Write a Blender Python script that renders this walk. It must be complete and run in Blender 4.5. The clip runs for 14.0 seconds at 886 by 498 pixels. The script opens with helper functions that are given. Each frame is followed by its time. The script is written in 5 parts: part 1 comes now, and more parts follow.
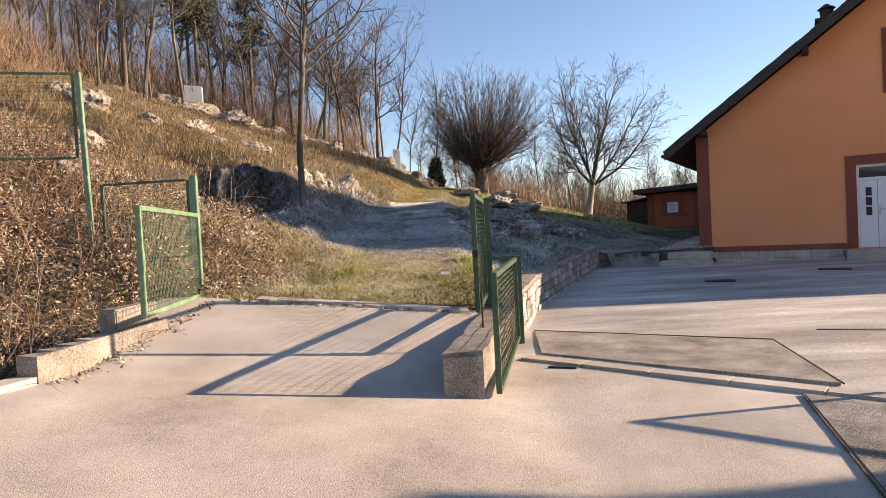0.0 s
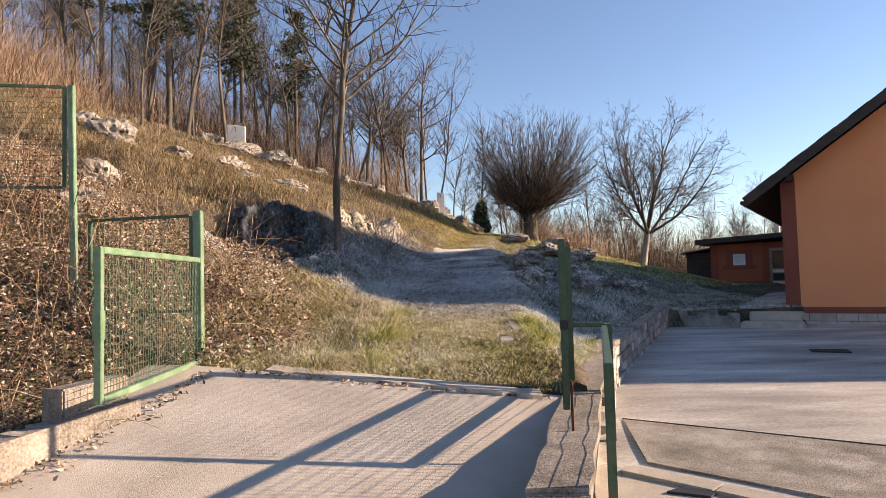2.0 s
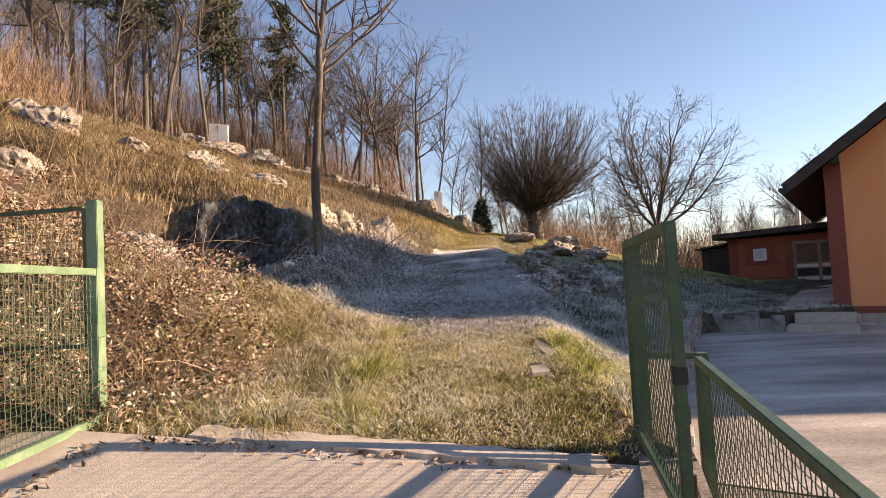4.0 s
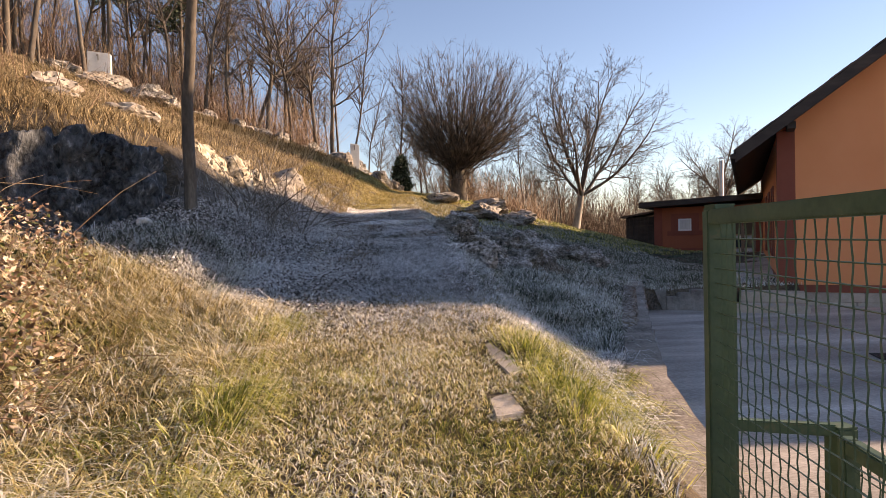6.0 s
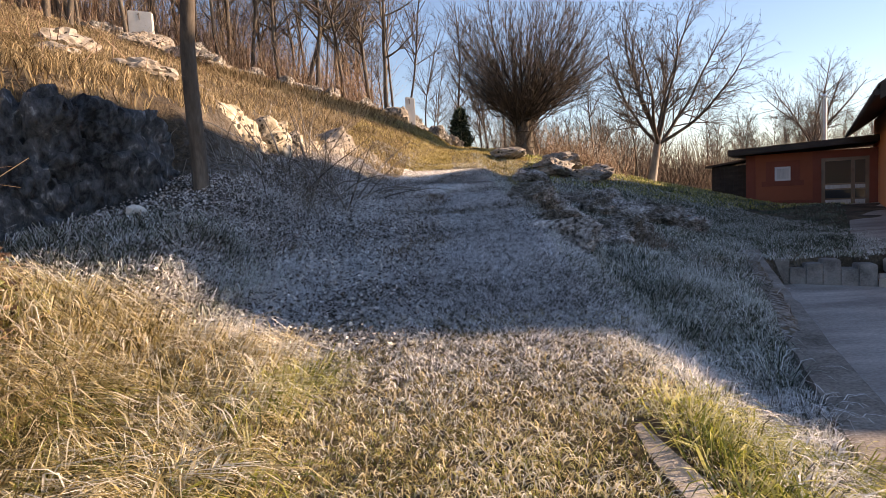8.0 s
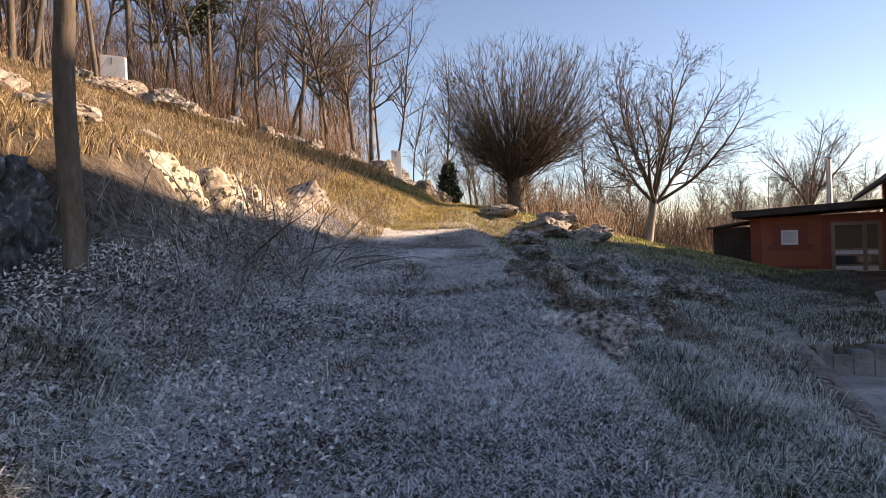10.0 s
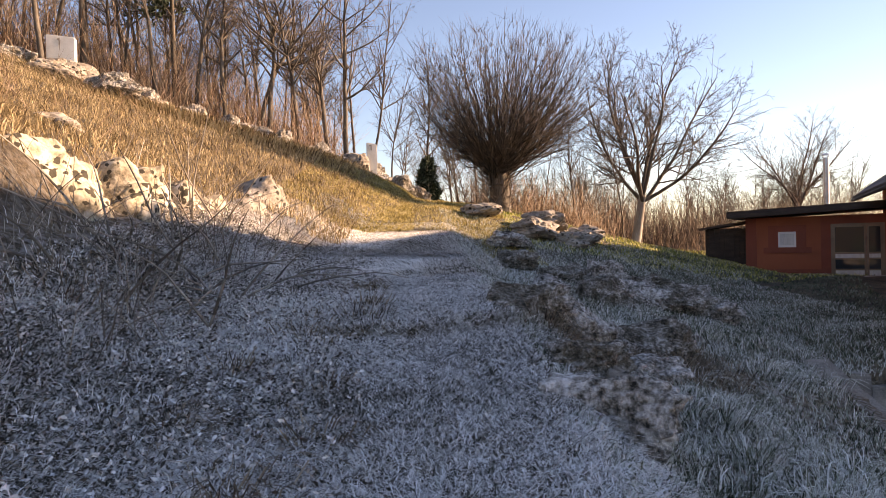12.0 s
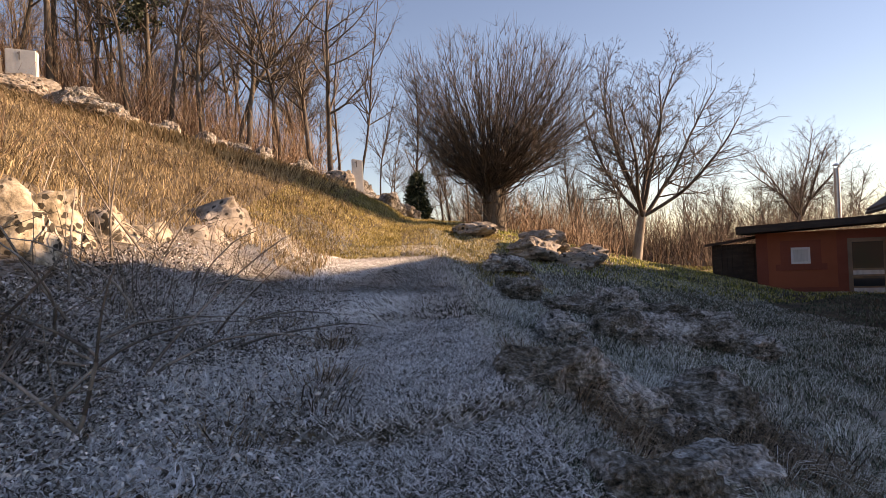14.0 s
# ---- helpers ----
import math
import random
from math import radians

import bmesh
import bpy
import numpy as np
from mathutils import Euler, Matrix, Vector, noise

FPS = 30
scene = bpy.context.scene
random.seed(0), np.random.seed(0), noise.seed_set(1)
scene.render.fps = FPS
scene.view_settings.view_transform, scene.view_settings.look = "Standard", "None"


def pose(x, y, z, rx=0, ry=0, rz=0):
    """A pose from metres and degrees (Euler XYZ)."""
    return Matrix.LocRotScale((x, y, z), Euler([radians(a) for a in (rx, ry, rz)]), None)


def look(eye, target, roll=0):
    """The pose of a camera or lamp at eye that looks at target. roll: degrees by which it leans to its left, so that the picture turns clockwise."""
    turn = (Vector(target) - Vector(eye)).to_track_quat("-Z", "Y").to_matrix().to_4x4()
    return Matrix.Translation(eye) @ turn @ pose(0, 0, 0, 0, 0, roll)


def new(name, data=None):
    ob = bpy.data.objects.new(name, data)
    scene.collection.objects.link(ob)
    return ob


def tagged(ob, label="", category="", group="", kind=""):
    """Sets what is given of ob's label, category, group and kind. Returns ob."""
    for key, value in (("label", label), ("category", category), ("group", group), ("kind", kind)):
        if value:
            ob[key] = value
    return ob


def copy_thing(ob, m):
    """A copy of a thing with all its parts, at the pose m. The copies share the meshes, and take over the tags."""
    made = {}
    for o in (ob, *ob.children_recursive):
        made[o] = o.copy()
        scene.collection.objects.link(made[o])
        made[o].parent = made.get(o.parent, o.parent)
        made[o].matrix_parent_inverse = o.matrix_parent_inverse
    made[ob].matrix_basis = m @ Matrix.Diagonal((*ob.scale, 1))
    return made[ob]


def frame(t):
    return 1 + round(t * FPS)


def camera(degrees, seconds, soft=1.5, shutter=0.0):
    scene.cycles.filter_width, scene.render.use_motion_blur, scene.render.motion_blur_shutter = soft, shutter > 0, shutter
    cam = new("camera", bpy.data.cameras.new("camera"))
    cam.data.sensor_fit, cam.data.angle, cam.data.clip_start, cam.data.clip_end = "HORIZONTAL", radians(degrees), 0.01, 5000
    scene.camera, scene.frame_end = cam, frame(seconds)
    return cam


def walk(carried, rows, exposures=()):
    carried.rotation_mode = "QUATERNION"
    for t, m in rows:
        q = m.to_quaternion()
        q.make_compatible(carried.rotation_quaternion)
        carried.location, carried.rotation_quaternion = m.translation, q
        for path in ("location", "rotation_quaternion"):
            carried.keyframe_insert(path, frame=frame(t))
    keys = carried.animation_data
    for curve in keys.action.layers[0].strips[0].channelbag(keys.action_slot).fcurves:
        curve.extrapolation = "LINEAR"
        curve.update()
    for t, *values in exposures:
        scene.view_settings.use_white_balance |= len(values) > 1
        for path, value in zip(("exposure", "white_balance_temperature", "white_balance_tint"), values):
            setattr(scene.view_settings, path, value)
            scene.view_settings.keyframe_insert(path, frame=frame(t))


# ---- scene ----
cam = camera(70.0, 14.0, soft=0.6)
PATH = [
    (0, (-0.386, -5.826, 1.493), (-0.348, -3.827, 1.44), -3.0),
    (0.5, (-0.441, -5.404, 1.515), (-0.441, -3.404, 1.5), -0.5),
    (1, (-0.501, -4.971, 1.525), (-0.531, -2.973, 1.447), -2.0),
    (1.5, (-0.514, -4.476, 1.562), (-0.664, -2.482, 1.547), -1.5),
    (2, (-0.608, -3.973, 1.61), (-0.69, -1.977, 1.706), -1.6),
    (2.2, (-0.623, -3.803, 1.607), (-0.707, -1.806, 1.684), -2.3),
    (4.3, (-0.793, -1.574, 1.7), (-0.859, 0.422, 1.805), -3.2),
    (4.5, (-0.811, -1.35, 1.709), (-0.805, 0.649, 1.782), -2.8),
    (5, (-0.844, -0.778, 1.714), (-0.774, 1.22, 1.769), -3.2),
    (5.5, (-0.798, -0.275, 1.734), (-0.721, 1.722, 1.666), -2.9),
    (6, (-0.831, 0.271, 1.808), (-0.644, 2.262, 1.774), -1.3),
    (6.5, (-0.826, 0.813, 1.86), (-0.756, 2.811, 1.798), -1.0),
    (7, (-0.839, 1.308, 1.913), (-0.79, 3.305, 1.807), -1.7),
    (7.5, (-0.9, 1.766, 2.0), (-0.83, 3.758, 1.835), -0.6),
    (8, (-0.885, 2.235, 2.075), (-0.89, 4.227, 1.901), -3.0),
    (8.5, (-0.903, 2.679, 2.146), (-0.845, 4.677, 2.073), -2.5),
    (9, (-0.921, 3.067, 2.225), (-0.842, 5.065, 2.189), -2.9),
    (9.2, (-0.896, 3.253, 2.235), (-0.831, 5.252, 2.26), -3.0),
    (11.3, (-0.664, 5.053, 2.413), (-0.63, 7.051, 2.33), -1.4),
    (11.5, (-0.644, 5.198, 2.426), (-0.602, 7.197, 2.357), -2.2),
    (12, (-0.621, 5.583, 2.482), (-0.522, 7.58, 2.454), -1.7),
    (12.5, (-0.591, 5.88, 2.495), (-0.507, 7.878, 2.469), -2.8),
    (13, (-0.519, 6.278, 2.575), (-0.51, 8.278, 2.554), -3.9),
    (13.5, (-0.512, 6.686, 2.643), (-0.369, 8.68, 2.715), -2.2),
    (14, (-0.51, 7.049, 2.67), (-0.384, 9.045, 2.691), -2.6),
]
walk(cam, [(t, look(eye, target, roll)) for t, eye, target, roll in PATH],
     exposures=[(0, 1.2, 7400, 21), (2, 1.15, 7300, 21), (5, 1.26, 8300, 27), (7.5, 1.17, 8000, 25), (8.5, 1.25, 7700, 24), (9, 1.05, 7600, 23), (11.5, 1.58, 8900, 30), (13, 1.28, 8900, 30), (14, 1.08, 8900, 30)])

# ---- world, sun, exposure ----
SUN_EL, SUN_AZ = radians(17.8), radians(7.2)      # azimuth: degrees from +x towards +y
world = bpy.data.worlds.new("sky")
scene.world = world
world.use_nodes = True
wn = world.node_tree.nodes
sky = wn.new("ShaderNodeTexSky")
sky.sky_type, sky.sun_disc = "NISHITA", False
sky.sun_elevation, sky.sun_rotation = SUN_EL, radians(90) - SUN_AZ
sky.altitude, sky.air_density, sky.dust_density, sky.ozone_density = 300, 1.0, 0.05, 3.3
world.node_tree.links.new(sky.outputs[0], wn["Background"].inputs[0])
wn["Background"].inputs[1].default_value = 0.10
to_sun = Vector((math.cos(SUN_EL) * math.cos(SUN_AZ), math.cos(SUN_EL) * math.sin(SUN_AZ), math.sin(SUN_EL)))
sun = new("sun", bpy.data.lights.new("sun", "SUN"))
sun.data.energy, sun.data.angle, sun.data.color = 5.0, radians(0.55), (1.0, 0.84, 0.64)
sun.matrix_world = look(to_sun * 60, (0, 0, 0))


# ---- materials ----
def surf(name, colors, s1=1.0, s2=25.0, rough=0.85, bump=0.3, dist=0.02, metal=0.0, rand="", amount=0.35, stretch=(1, 1, 1), trans=0.0, spots=None, fine=0.45):
    """Noise at two scales runs through the colours; rand: 'island' or 'object' shifts each piece along them."""
    m = bpy.data.materials.new(name)
    m.use_nodes = True
    n, l = m.node_tree.nodes, m.node_tree.links
    b = n["Principled BSDF"]
    co, mp = n.new("ShaderNodeTexCoord"), n.new("ShaderNodeMapping")
    mp.inputs["Scale"].default_value = stretch
    l.new(co.outputs["Object"], mp.inputs[0])
    a, c = n.new("ShaderNodeTexNoise"), n.new("ShaderNodeTexNoise")
    for t, s, d in ((a, s1, 5), (c, s2, 4)):
        t.inputs["Scale"].default_value, t.inputs["Detail"].default_value = s, d
        t.inputs["Roughness"].default_value = 0.62
        l.new(mp.outputs[0], t.inputs["Vector"])
    mix = n.new("ShaderNodeMath")
    mix.operation = "MULTIPLY_ADD"
    l.new(c.outputs[0], mix.inputs[0])
    mix.inputs[1].default_value = fine
    half = n.new("ShaderNodeMath")
    half.operation = "MULTIPLY_ADD"
    half.inputs[1].default_value, half.inputs[2].default_value = 1.1, -0.055 - fine / 2
    l.new(a.outputs[0], half.inputs[0])
    l.new(half.outputs[0], mix.inputs[2])
    out = mix.outputs[0]
    if rand:
        src = n.new("ShaderNodeNewGeometry").outputs["Random Per Island"] if rand == "island" else n.new("ShaderNodeObjectInfo").outputs["Random"]
        r = n.new("ShaderNodeMath")
        r.operation = "MULTIPLY_ADD"
        l.new(src, r.inputs[0])
        r.inputs[1].default_value = amount * 2
        sub = n.new("ShaderNodeMath")
        sub.operation = "SUBTRACT"
        l.new(out, sub.inputs[0])
        sub.inputs[1].default_value = amount
        l.new(sub.outputs[0], r.inputs[2])
        out = r.outputs[0]
    ramp = n.new("ShaderNodeValToRGB")
    els = ramp.color_ramp.elements
    k = len(colors)
    for i, col in enumerate(colors):
        p = 0.22 + 0.56 * i / max(1, k - 1)
        e = els[i] if i < 2 else els.new(p)
        e.position, e.color = p, (*col, 1)
    l.new(out, ramp.inputs[0])
    colour = ramp.outputs[0]
    if spots:                                      # dark lichen dots: colour, scale, size
        vo, th, mx, gate = n.new("ShaderNodeTexVoronoi"), n.new("ShaderNodeMath"), n.new("ShaderNodeMix"), n.new("ShaderNodeMath")
        vo.inputs["Scale"].default_value = spots[1]
        l.new(mp.outputs[0], vo.inputs["Vector"])
        gate.operation = "MULTIPLY"
        l.new(a.outputs[0], gate.inputs[0])
        gate.inputs[1].default_value = spots[2] * 2
        th.operation = "LESS_THAN"
        jit_ = n.new("ShaderNodeMath")
        jit_.operation = "MULTIPLY_ADD"
        l.new(c.outputs[0], jit_.inputs[0])
        jit_.inputs[1].default_value = 0.7
        l.new(vo.outputs["Distance"], jit_.inputs[2])
        l.new(jit_.outputs[0], th.inputs[0])
        l.new(gate.outputs[0], th.inputs[1])
        mx.data_type = "RGBA"
        l.new(th.outputs[0], mx.inputs["Factor"])
        l.new(colour, mx.inputs["A"])
        mx.inputs["B"].default_value = (*spots[0], 1)
        colour = mx.outputs["Result"]
    l.new(colour, b.inputs["Base Color"])
    b.inputs["Roughness"].default_value, b.inputs["Metallic"].default_value = rough, metal
    if bump:
        bp = n.new("ShaderNodeBump")
        bp.inputs["Strength"].default_value, bp.inputs["Distance"].default_value = bump, dist
        l.new(mix.outputs[0], bp.inputs["Height"])
        l.new(bp.outputs[0], b.inputs["Normal"])
    if trans:
        tr, add = n.new("ShaderNodeBsdfTranslucent"), n.new("ShaderNodeMixShader")
        l.new(ramp.outputs[0], tr.inputs[0])
        add.inputs[0].default_value = trans
        l.new(b.outputs[0], add.inputs[1])
        l.new(tr.outputs[0], add.inputs[2])
        l.new(add.outputs[0], n["Material Output"].inputs[0])
    return m


CONCRETE = surf("concrete", [(0.20, 0.17, 0.135), (0.39, 0.34, 0.285), (0.48, 0.425, 0.36), (0.62, 0.56, 0.49)], 0.6, 110, 0.9, 0.9, 0.005, fine=0.95)
CONCRETE_AGG = surf("exposed_concrete", [(0.10, 0.085, 0.07), (0.26, 0.23, 0.195), (0.46, 0.42, 0.37)], 2.0, 70, 0.92, 0.9, 0.008, fine=1.2)
COURT = surf("court_concrete", [(0.17, 0.15, 0.13), (0.30, 0.27, 0.24), (0.50, 0.46, 0.41), (0.80, 0.77, 0.72)], 0.55, 40, 0.75, 0.5, 0.005, stretch=(0.5, 1.7, 1), fine=0.6)
WALL_STONE = surf("wall_stone", [(0.13, 0.12, 0.11), (0.30, 0.28, 0.255), (0.46, 0.43, 0.40)], 3, 40, 0.9, 0.7, 0.015, rand="object", amount=0.2)
OLD_CONC = surf("old_concrete", [(0.09, 0.075, 0.06), (0.25, 0.215, 0.18), (0.42, 0.375, 0.325)], 2.2, 45, 0.93, 0.9, 0.012, fine=0.9)
LIME = surf("limestone", [(0.05, 0.042, 0.032), (0.20, 0.17, 0.135), (0.36, 0.32, 0.27), (0.48, 0.43, 0.37)], 2.2, 14, 0.9, 0.9, 0.03, spots=((0.04, 0.035, 0.025), 7.0, 0.58))
LIME_SPOT = surf("lichen_limestone", [(0.05, 0.04, 0.025), (0.30, 0.25, 0.175), (0.52, 0.455, 0.35), (0.66, 0.60, 0.50)], 2.4, 13, 0.9, 0.8, 0.02, spots=((0.05, 0.042, 0.028), 11.0, 0.68), fine=0.9)
# dark bluish tones carry the cast shade on the rock face in its colour
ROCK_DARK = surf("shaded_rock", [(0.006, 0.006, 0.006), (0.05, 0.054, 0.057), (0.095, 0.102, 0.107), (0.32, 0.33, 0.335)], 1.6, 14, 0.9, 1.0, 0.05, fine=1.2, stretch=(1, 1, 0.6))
ROCK_MOSS = surf("mossy_rock", [(0.025, 0.021, 0.014), (0.14, 0.12, 0.09), (0.32, 0.30, 0.265), (0.74, 0.72, 0.69)], 5, 32, 0.9, 1.0, 0.06, fine=1.1)
BROWN_TUFT = surf("brown_dead_tufts", [(0.05, 0.034, 0.02), (0.20, 0.14, 0.085), (0.42, 0.34, 0.25)], 1, 8, 0.85, 0, rand="island", amount=0.4, trans=0.15)
RED_RENDER = surf("brick_red_render", [(0.30, 0.085, 0.042), (0.36, 0.105, 0.052), (0.42, 0.13, 0.066)], 0.6, 80, 0.9, 0.2, 0.004)
SOIL = surf("soil_and_litter", [(0.02, 0.015, 0.01), (0.085, 0.062, 0.038), (0.24, 0.185, 0.115)], 1.2, 30, 0.95, 0.9, 0.04, fine=0.8)
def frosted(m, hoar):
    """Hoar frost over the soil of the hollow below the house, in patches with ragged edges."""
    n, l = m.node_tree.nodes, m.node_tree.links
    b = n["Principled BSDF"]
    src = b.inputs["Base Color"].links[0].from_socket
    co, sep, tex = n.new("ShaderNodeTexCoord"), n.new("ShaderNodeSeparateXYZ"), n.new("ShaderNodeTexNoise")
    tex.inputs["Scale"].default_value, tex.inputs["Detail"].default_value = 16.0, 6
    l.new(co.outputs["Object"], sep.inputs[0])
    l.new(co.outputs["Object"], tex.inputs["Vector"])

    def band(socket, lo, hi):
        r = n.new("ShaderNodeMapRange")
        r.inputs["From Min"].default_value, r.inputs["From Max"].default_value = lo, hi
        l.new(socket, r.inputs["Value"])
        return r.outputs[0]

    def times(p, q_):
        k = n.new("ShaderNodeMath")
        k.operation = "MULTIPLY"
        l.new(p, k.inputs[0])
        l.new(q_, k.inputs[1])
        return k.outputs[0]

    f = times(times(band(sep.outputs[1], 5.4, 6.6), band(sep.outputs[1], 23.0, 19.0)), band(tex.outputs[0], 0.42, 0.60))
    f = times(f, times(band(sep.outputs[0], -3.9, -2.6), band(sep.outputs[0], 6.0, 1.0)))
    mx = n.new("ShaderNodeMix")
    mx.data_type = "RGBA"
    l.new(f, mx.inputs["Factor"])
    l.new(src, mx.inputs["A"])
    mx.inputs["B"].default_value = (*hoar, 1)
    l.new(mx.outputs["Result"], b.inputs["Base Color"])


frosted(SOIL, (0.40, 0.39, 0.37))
GRASS = surf("straw_and_green_grass", [(0.12, 0.095, 0.03), (0.58, 0.465, 0.20), (0.84, 0.73, 0.46), (0.95, 0.91, 0.82)], 0.9, 6, 0.8, 0, rand="island", amount=0.42, trans=0.4)
GREEN = surf("green_grass", [(0.10, 0.13, 0.02), (0.32, 0.34, 0.06), (0.58, 0.54, 0.16), (0.80, 0.76, 0.46)], 0.9, 6, 0.8, 0, rand="island", amount=0.34, trans=0.4)
GOLD = surf("golden_slope_grass", [(0.12, 0.09, 0.02), (0.36, 0.28, 0.08), (0.58, 0.47, 0.17), (0.72, 0.62, 0.34)], 0.9, 6, 0.8, 0, rand="island", amount=0.34, trans=0.3)
STRAW = surf("dry_straw_grass", [(0.09, 0.06, 0.027), (0.32, 0.235, 0.12), (0.54, 0.43, 0.26)], 0.9, 6, 0.85, 0, rand="island", amount=0.36, trans=0.22)
FROST = surf("frosted_grass", [(0.06, 0.055, 0.035), (0.60, 0.58, 0.54), (0.95, 0.94, 0.92), (0.97, 0.96, 0.95)], 0.8, 8, 0.7, 0, rand="island", amount=0.44, trans=0.12)
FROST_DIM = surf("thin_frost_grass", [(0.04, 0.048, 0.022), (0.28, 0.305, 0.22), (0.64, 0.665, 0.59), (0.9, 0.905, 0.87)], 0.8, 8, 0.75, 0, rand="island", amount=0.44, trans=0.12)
ROCK_FROST = surf("frosted_rock", [(0.02, 0.017, 0.012), (0.25, 0.23, 0.20), (0.56, 0.54, 0.51), (0.90, 0.89, 0.87)], 4, 24, 0.9, 1.0, 0.07, fine=1.3)
# lawn green darkened in the colour itself, to stand for the house's shade
LAWN_SHADE = surf("shade_toned_lawn_grass", [(0.03, 0.04, 0.018), (0.08, 0.105, 0.055), (0.16, 0.19, 0.13), (0.34, 0.37, 0.31)], 0.8, 8, 0.75, 0, rand="island", amount=0.3, trans=0.1)
FROST_LEAF = surf("frosted_leaf_litter", [(0.04, 0.03, 0.022), (0.18, 0.155, 0.13), (0.52, 0.495, 0.47), (0.86, 0.84, 0.82)], 0.8, 8, 0.7, 0, rand="island", amount=0.46)
BRAMBLE = surf("bramble_leaves", [(0.04, 0.024, 0.014), (0.18, 0.10, 0.06), (0.38, 0.25, 0.165), (0.64, 0.51, 0.40)], 1.2, 9, 0.6, 0, rand="island", amount=0.36, trans=0.12)
BRAMBLE_GREEN = surf("green_bramble_leaves", [(0.03, 0.04, 0.014), (0.09, 0.11, 0.03), (0.22, 0.235, 0.09)], 1.2, 9, 0.6, 0, rand="island", amount=0.3, trans=0.15)
CANE = surf("cane", [(0.10, 0.055, 0.03), (0.27, 0.165, 0.095), (0.50, 0.37, 0.24)], 2, 20, 0.8, 0, rand="island", amount=0.34)
DEAD_CANE = surf("grey_dead_stems", [(0.10, 0.085, 0.07), (0.24, 0.205, 0.165), (0.40, 0.355, 0.30)], 2, 20, 0.85, 0, rand="island", amount=0.3)
BARK = surf("bark", [(0.035, 0.027, 0.021), (0.11, 0.09, 0.07), (0.25, 0.215, 0.175)], 3, 30, 0.95, 0.8, 0.015, stretch=(1, 1, 0.25))
BARK_PALE = surf("pale_bark", [(0.13, 0.11, 0.09), (0.30, 0.265, 0.22), (0.44, 0.40, 0.35)], 3, 30, 0.95, 0.6, 0.01, stretch=(1, 1, 0.25))
TWIG = surf("twigs", [(0.03, 0.023, 0.018), (0.075, 0.058, 0.045), (0.15, 0.118, 0.09)], 1, 8, 0.9, 0, rand="island", amount=0.25)
TWIG_RED = surf("reddish_scrub", [(0.10, 0.055, 0.032), (0.28, 0.18, 0.112), (0.46, 0.34, 0.235)], 1, 8, 0.9, 0, rand="island", amount=0.36)
SCRUB = surf("brown_undergrowth", [(0.05, 0.032, 0.02), (0.13, 0.088, 0.06), (0.26, 0.19, 0.135)], 1, 8, 0.9, 0, rand="island", amount=0.36)
PINE = surf("pine_needles", [(0.012, 0.022, 0.010), (0.03, 0.048, 0.022), (0.06, 0.085, 0.04)], 1, 8, 0.7, 0, rand="island", amount=0.3)
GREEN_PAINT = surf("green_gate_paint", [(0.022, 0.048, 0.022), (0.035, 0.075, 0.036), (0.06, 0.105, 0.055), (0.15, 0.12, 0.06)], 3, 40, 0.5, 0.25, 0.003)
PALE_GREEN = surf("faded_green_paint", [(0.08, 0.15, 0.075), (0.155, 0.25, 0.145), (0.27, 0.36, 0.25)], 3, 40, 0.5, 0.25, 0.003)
RUST = surf("rust", [(0.05, 0.02, 0.012), (0.13, 0.055, 0.03), (0.22, 0.10, 0.05)], 8, 60, 0.9, 0.4, 0.003)
ORANGE = surf("orange_render", [(0.80, 0.30, 0.12), (0.85, 0.33, 0.14), (0.89, 0.365, 0.165)], 0.5, 90, 0.9, 0.2, 0.004)
RED_TRIM = surf("dark_red_paint", [(0.21, 0.055, 0.032), (0.26, 0.07, 0.042), (0.31, 0.09, 0.055)], 1, 70, 0.85, 0.2, 0.004)
PLINTH = surf("pale_plinth_stone", [(0.36, 0.30, 0.24), (0.48, 0.42, 0.35), (0.60, 0.54, 0.46)], 3, 40, 0.9, 0.6, 0.01, rand="object", amount=0.2)
MORTAR = surf("mortar", [(0.20, 0.18, 0.16), (0.28, 0.255, 0.23)], 4, 50, 0.95, 0.4, 0.005)
ROOF = surf("dark_roof_tiles", [(0.045, 0.032, 0.026), (0.08, 0.055, 0.045), (0.12, 0.085, 0.07)], 2, 30, 0.8, 0.4, 0.01, rand="object", amount=0.2)
DARK_WOOD = surf("dark_wood", [(0.018, 0.012, 0.010), (0.040, 0.027, 0.020), (0.07, 0.05, 0.038)], 2, 25, 0.7, 0.3, 0.005, stretch=(1, 1, 4))
WHITE = surf("white_paint", [(0.70, 0.70, 0.70), (0.78, 0.78, 0.78), (0.84, 0.84, 0.83)], 1, 30, 0.45, 0.05, 0.002)
MARBLE = surf("whitewashed_stone", [(0.62, 0.60, 0.55), (0.76, 0.74, 0.69), (0.84, 0.82, 0.78)], 1.5, 20, 0.8, 0.3, 0.006)
STEEL = surf("galvanised_steel", [(0.42, 0.43, 0.44), (0.55, 0.56, 0.57), (0.66, 0.66, 0.66)], 3, 40, 0.35, 0.1, 0.002, metal=0.9)
BLACK = surf("black_iron", [(0.012, 0.012, 0.012), (0.03, 0.03, 0.03)], 4, 40, 0.6, 0.3, 0.004)
TAN_FRAME = surf("brown_aluminium", [(0.16, 0.11, 0.075), (0.23, 0.165, 0.12), (0.30, 0.22, 0.165)], 2, 40, 0.45, 0.1, 0.002, metal=0.3)
CURTAIN = surf("net_curtain", [(0.50, 0.50, 0.50), (0.66, 0.66, 0.65), (0.76, 0.76, 0.75)], 2, 30, 0.9, 0.3, 0.01, stretch=(8, 8, 1))
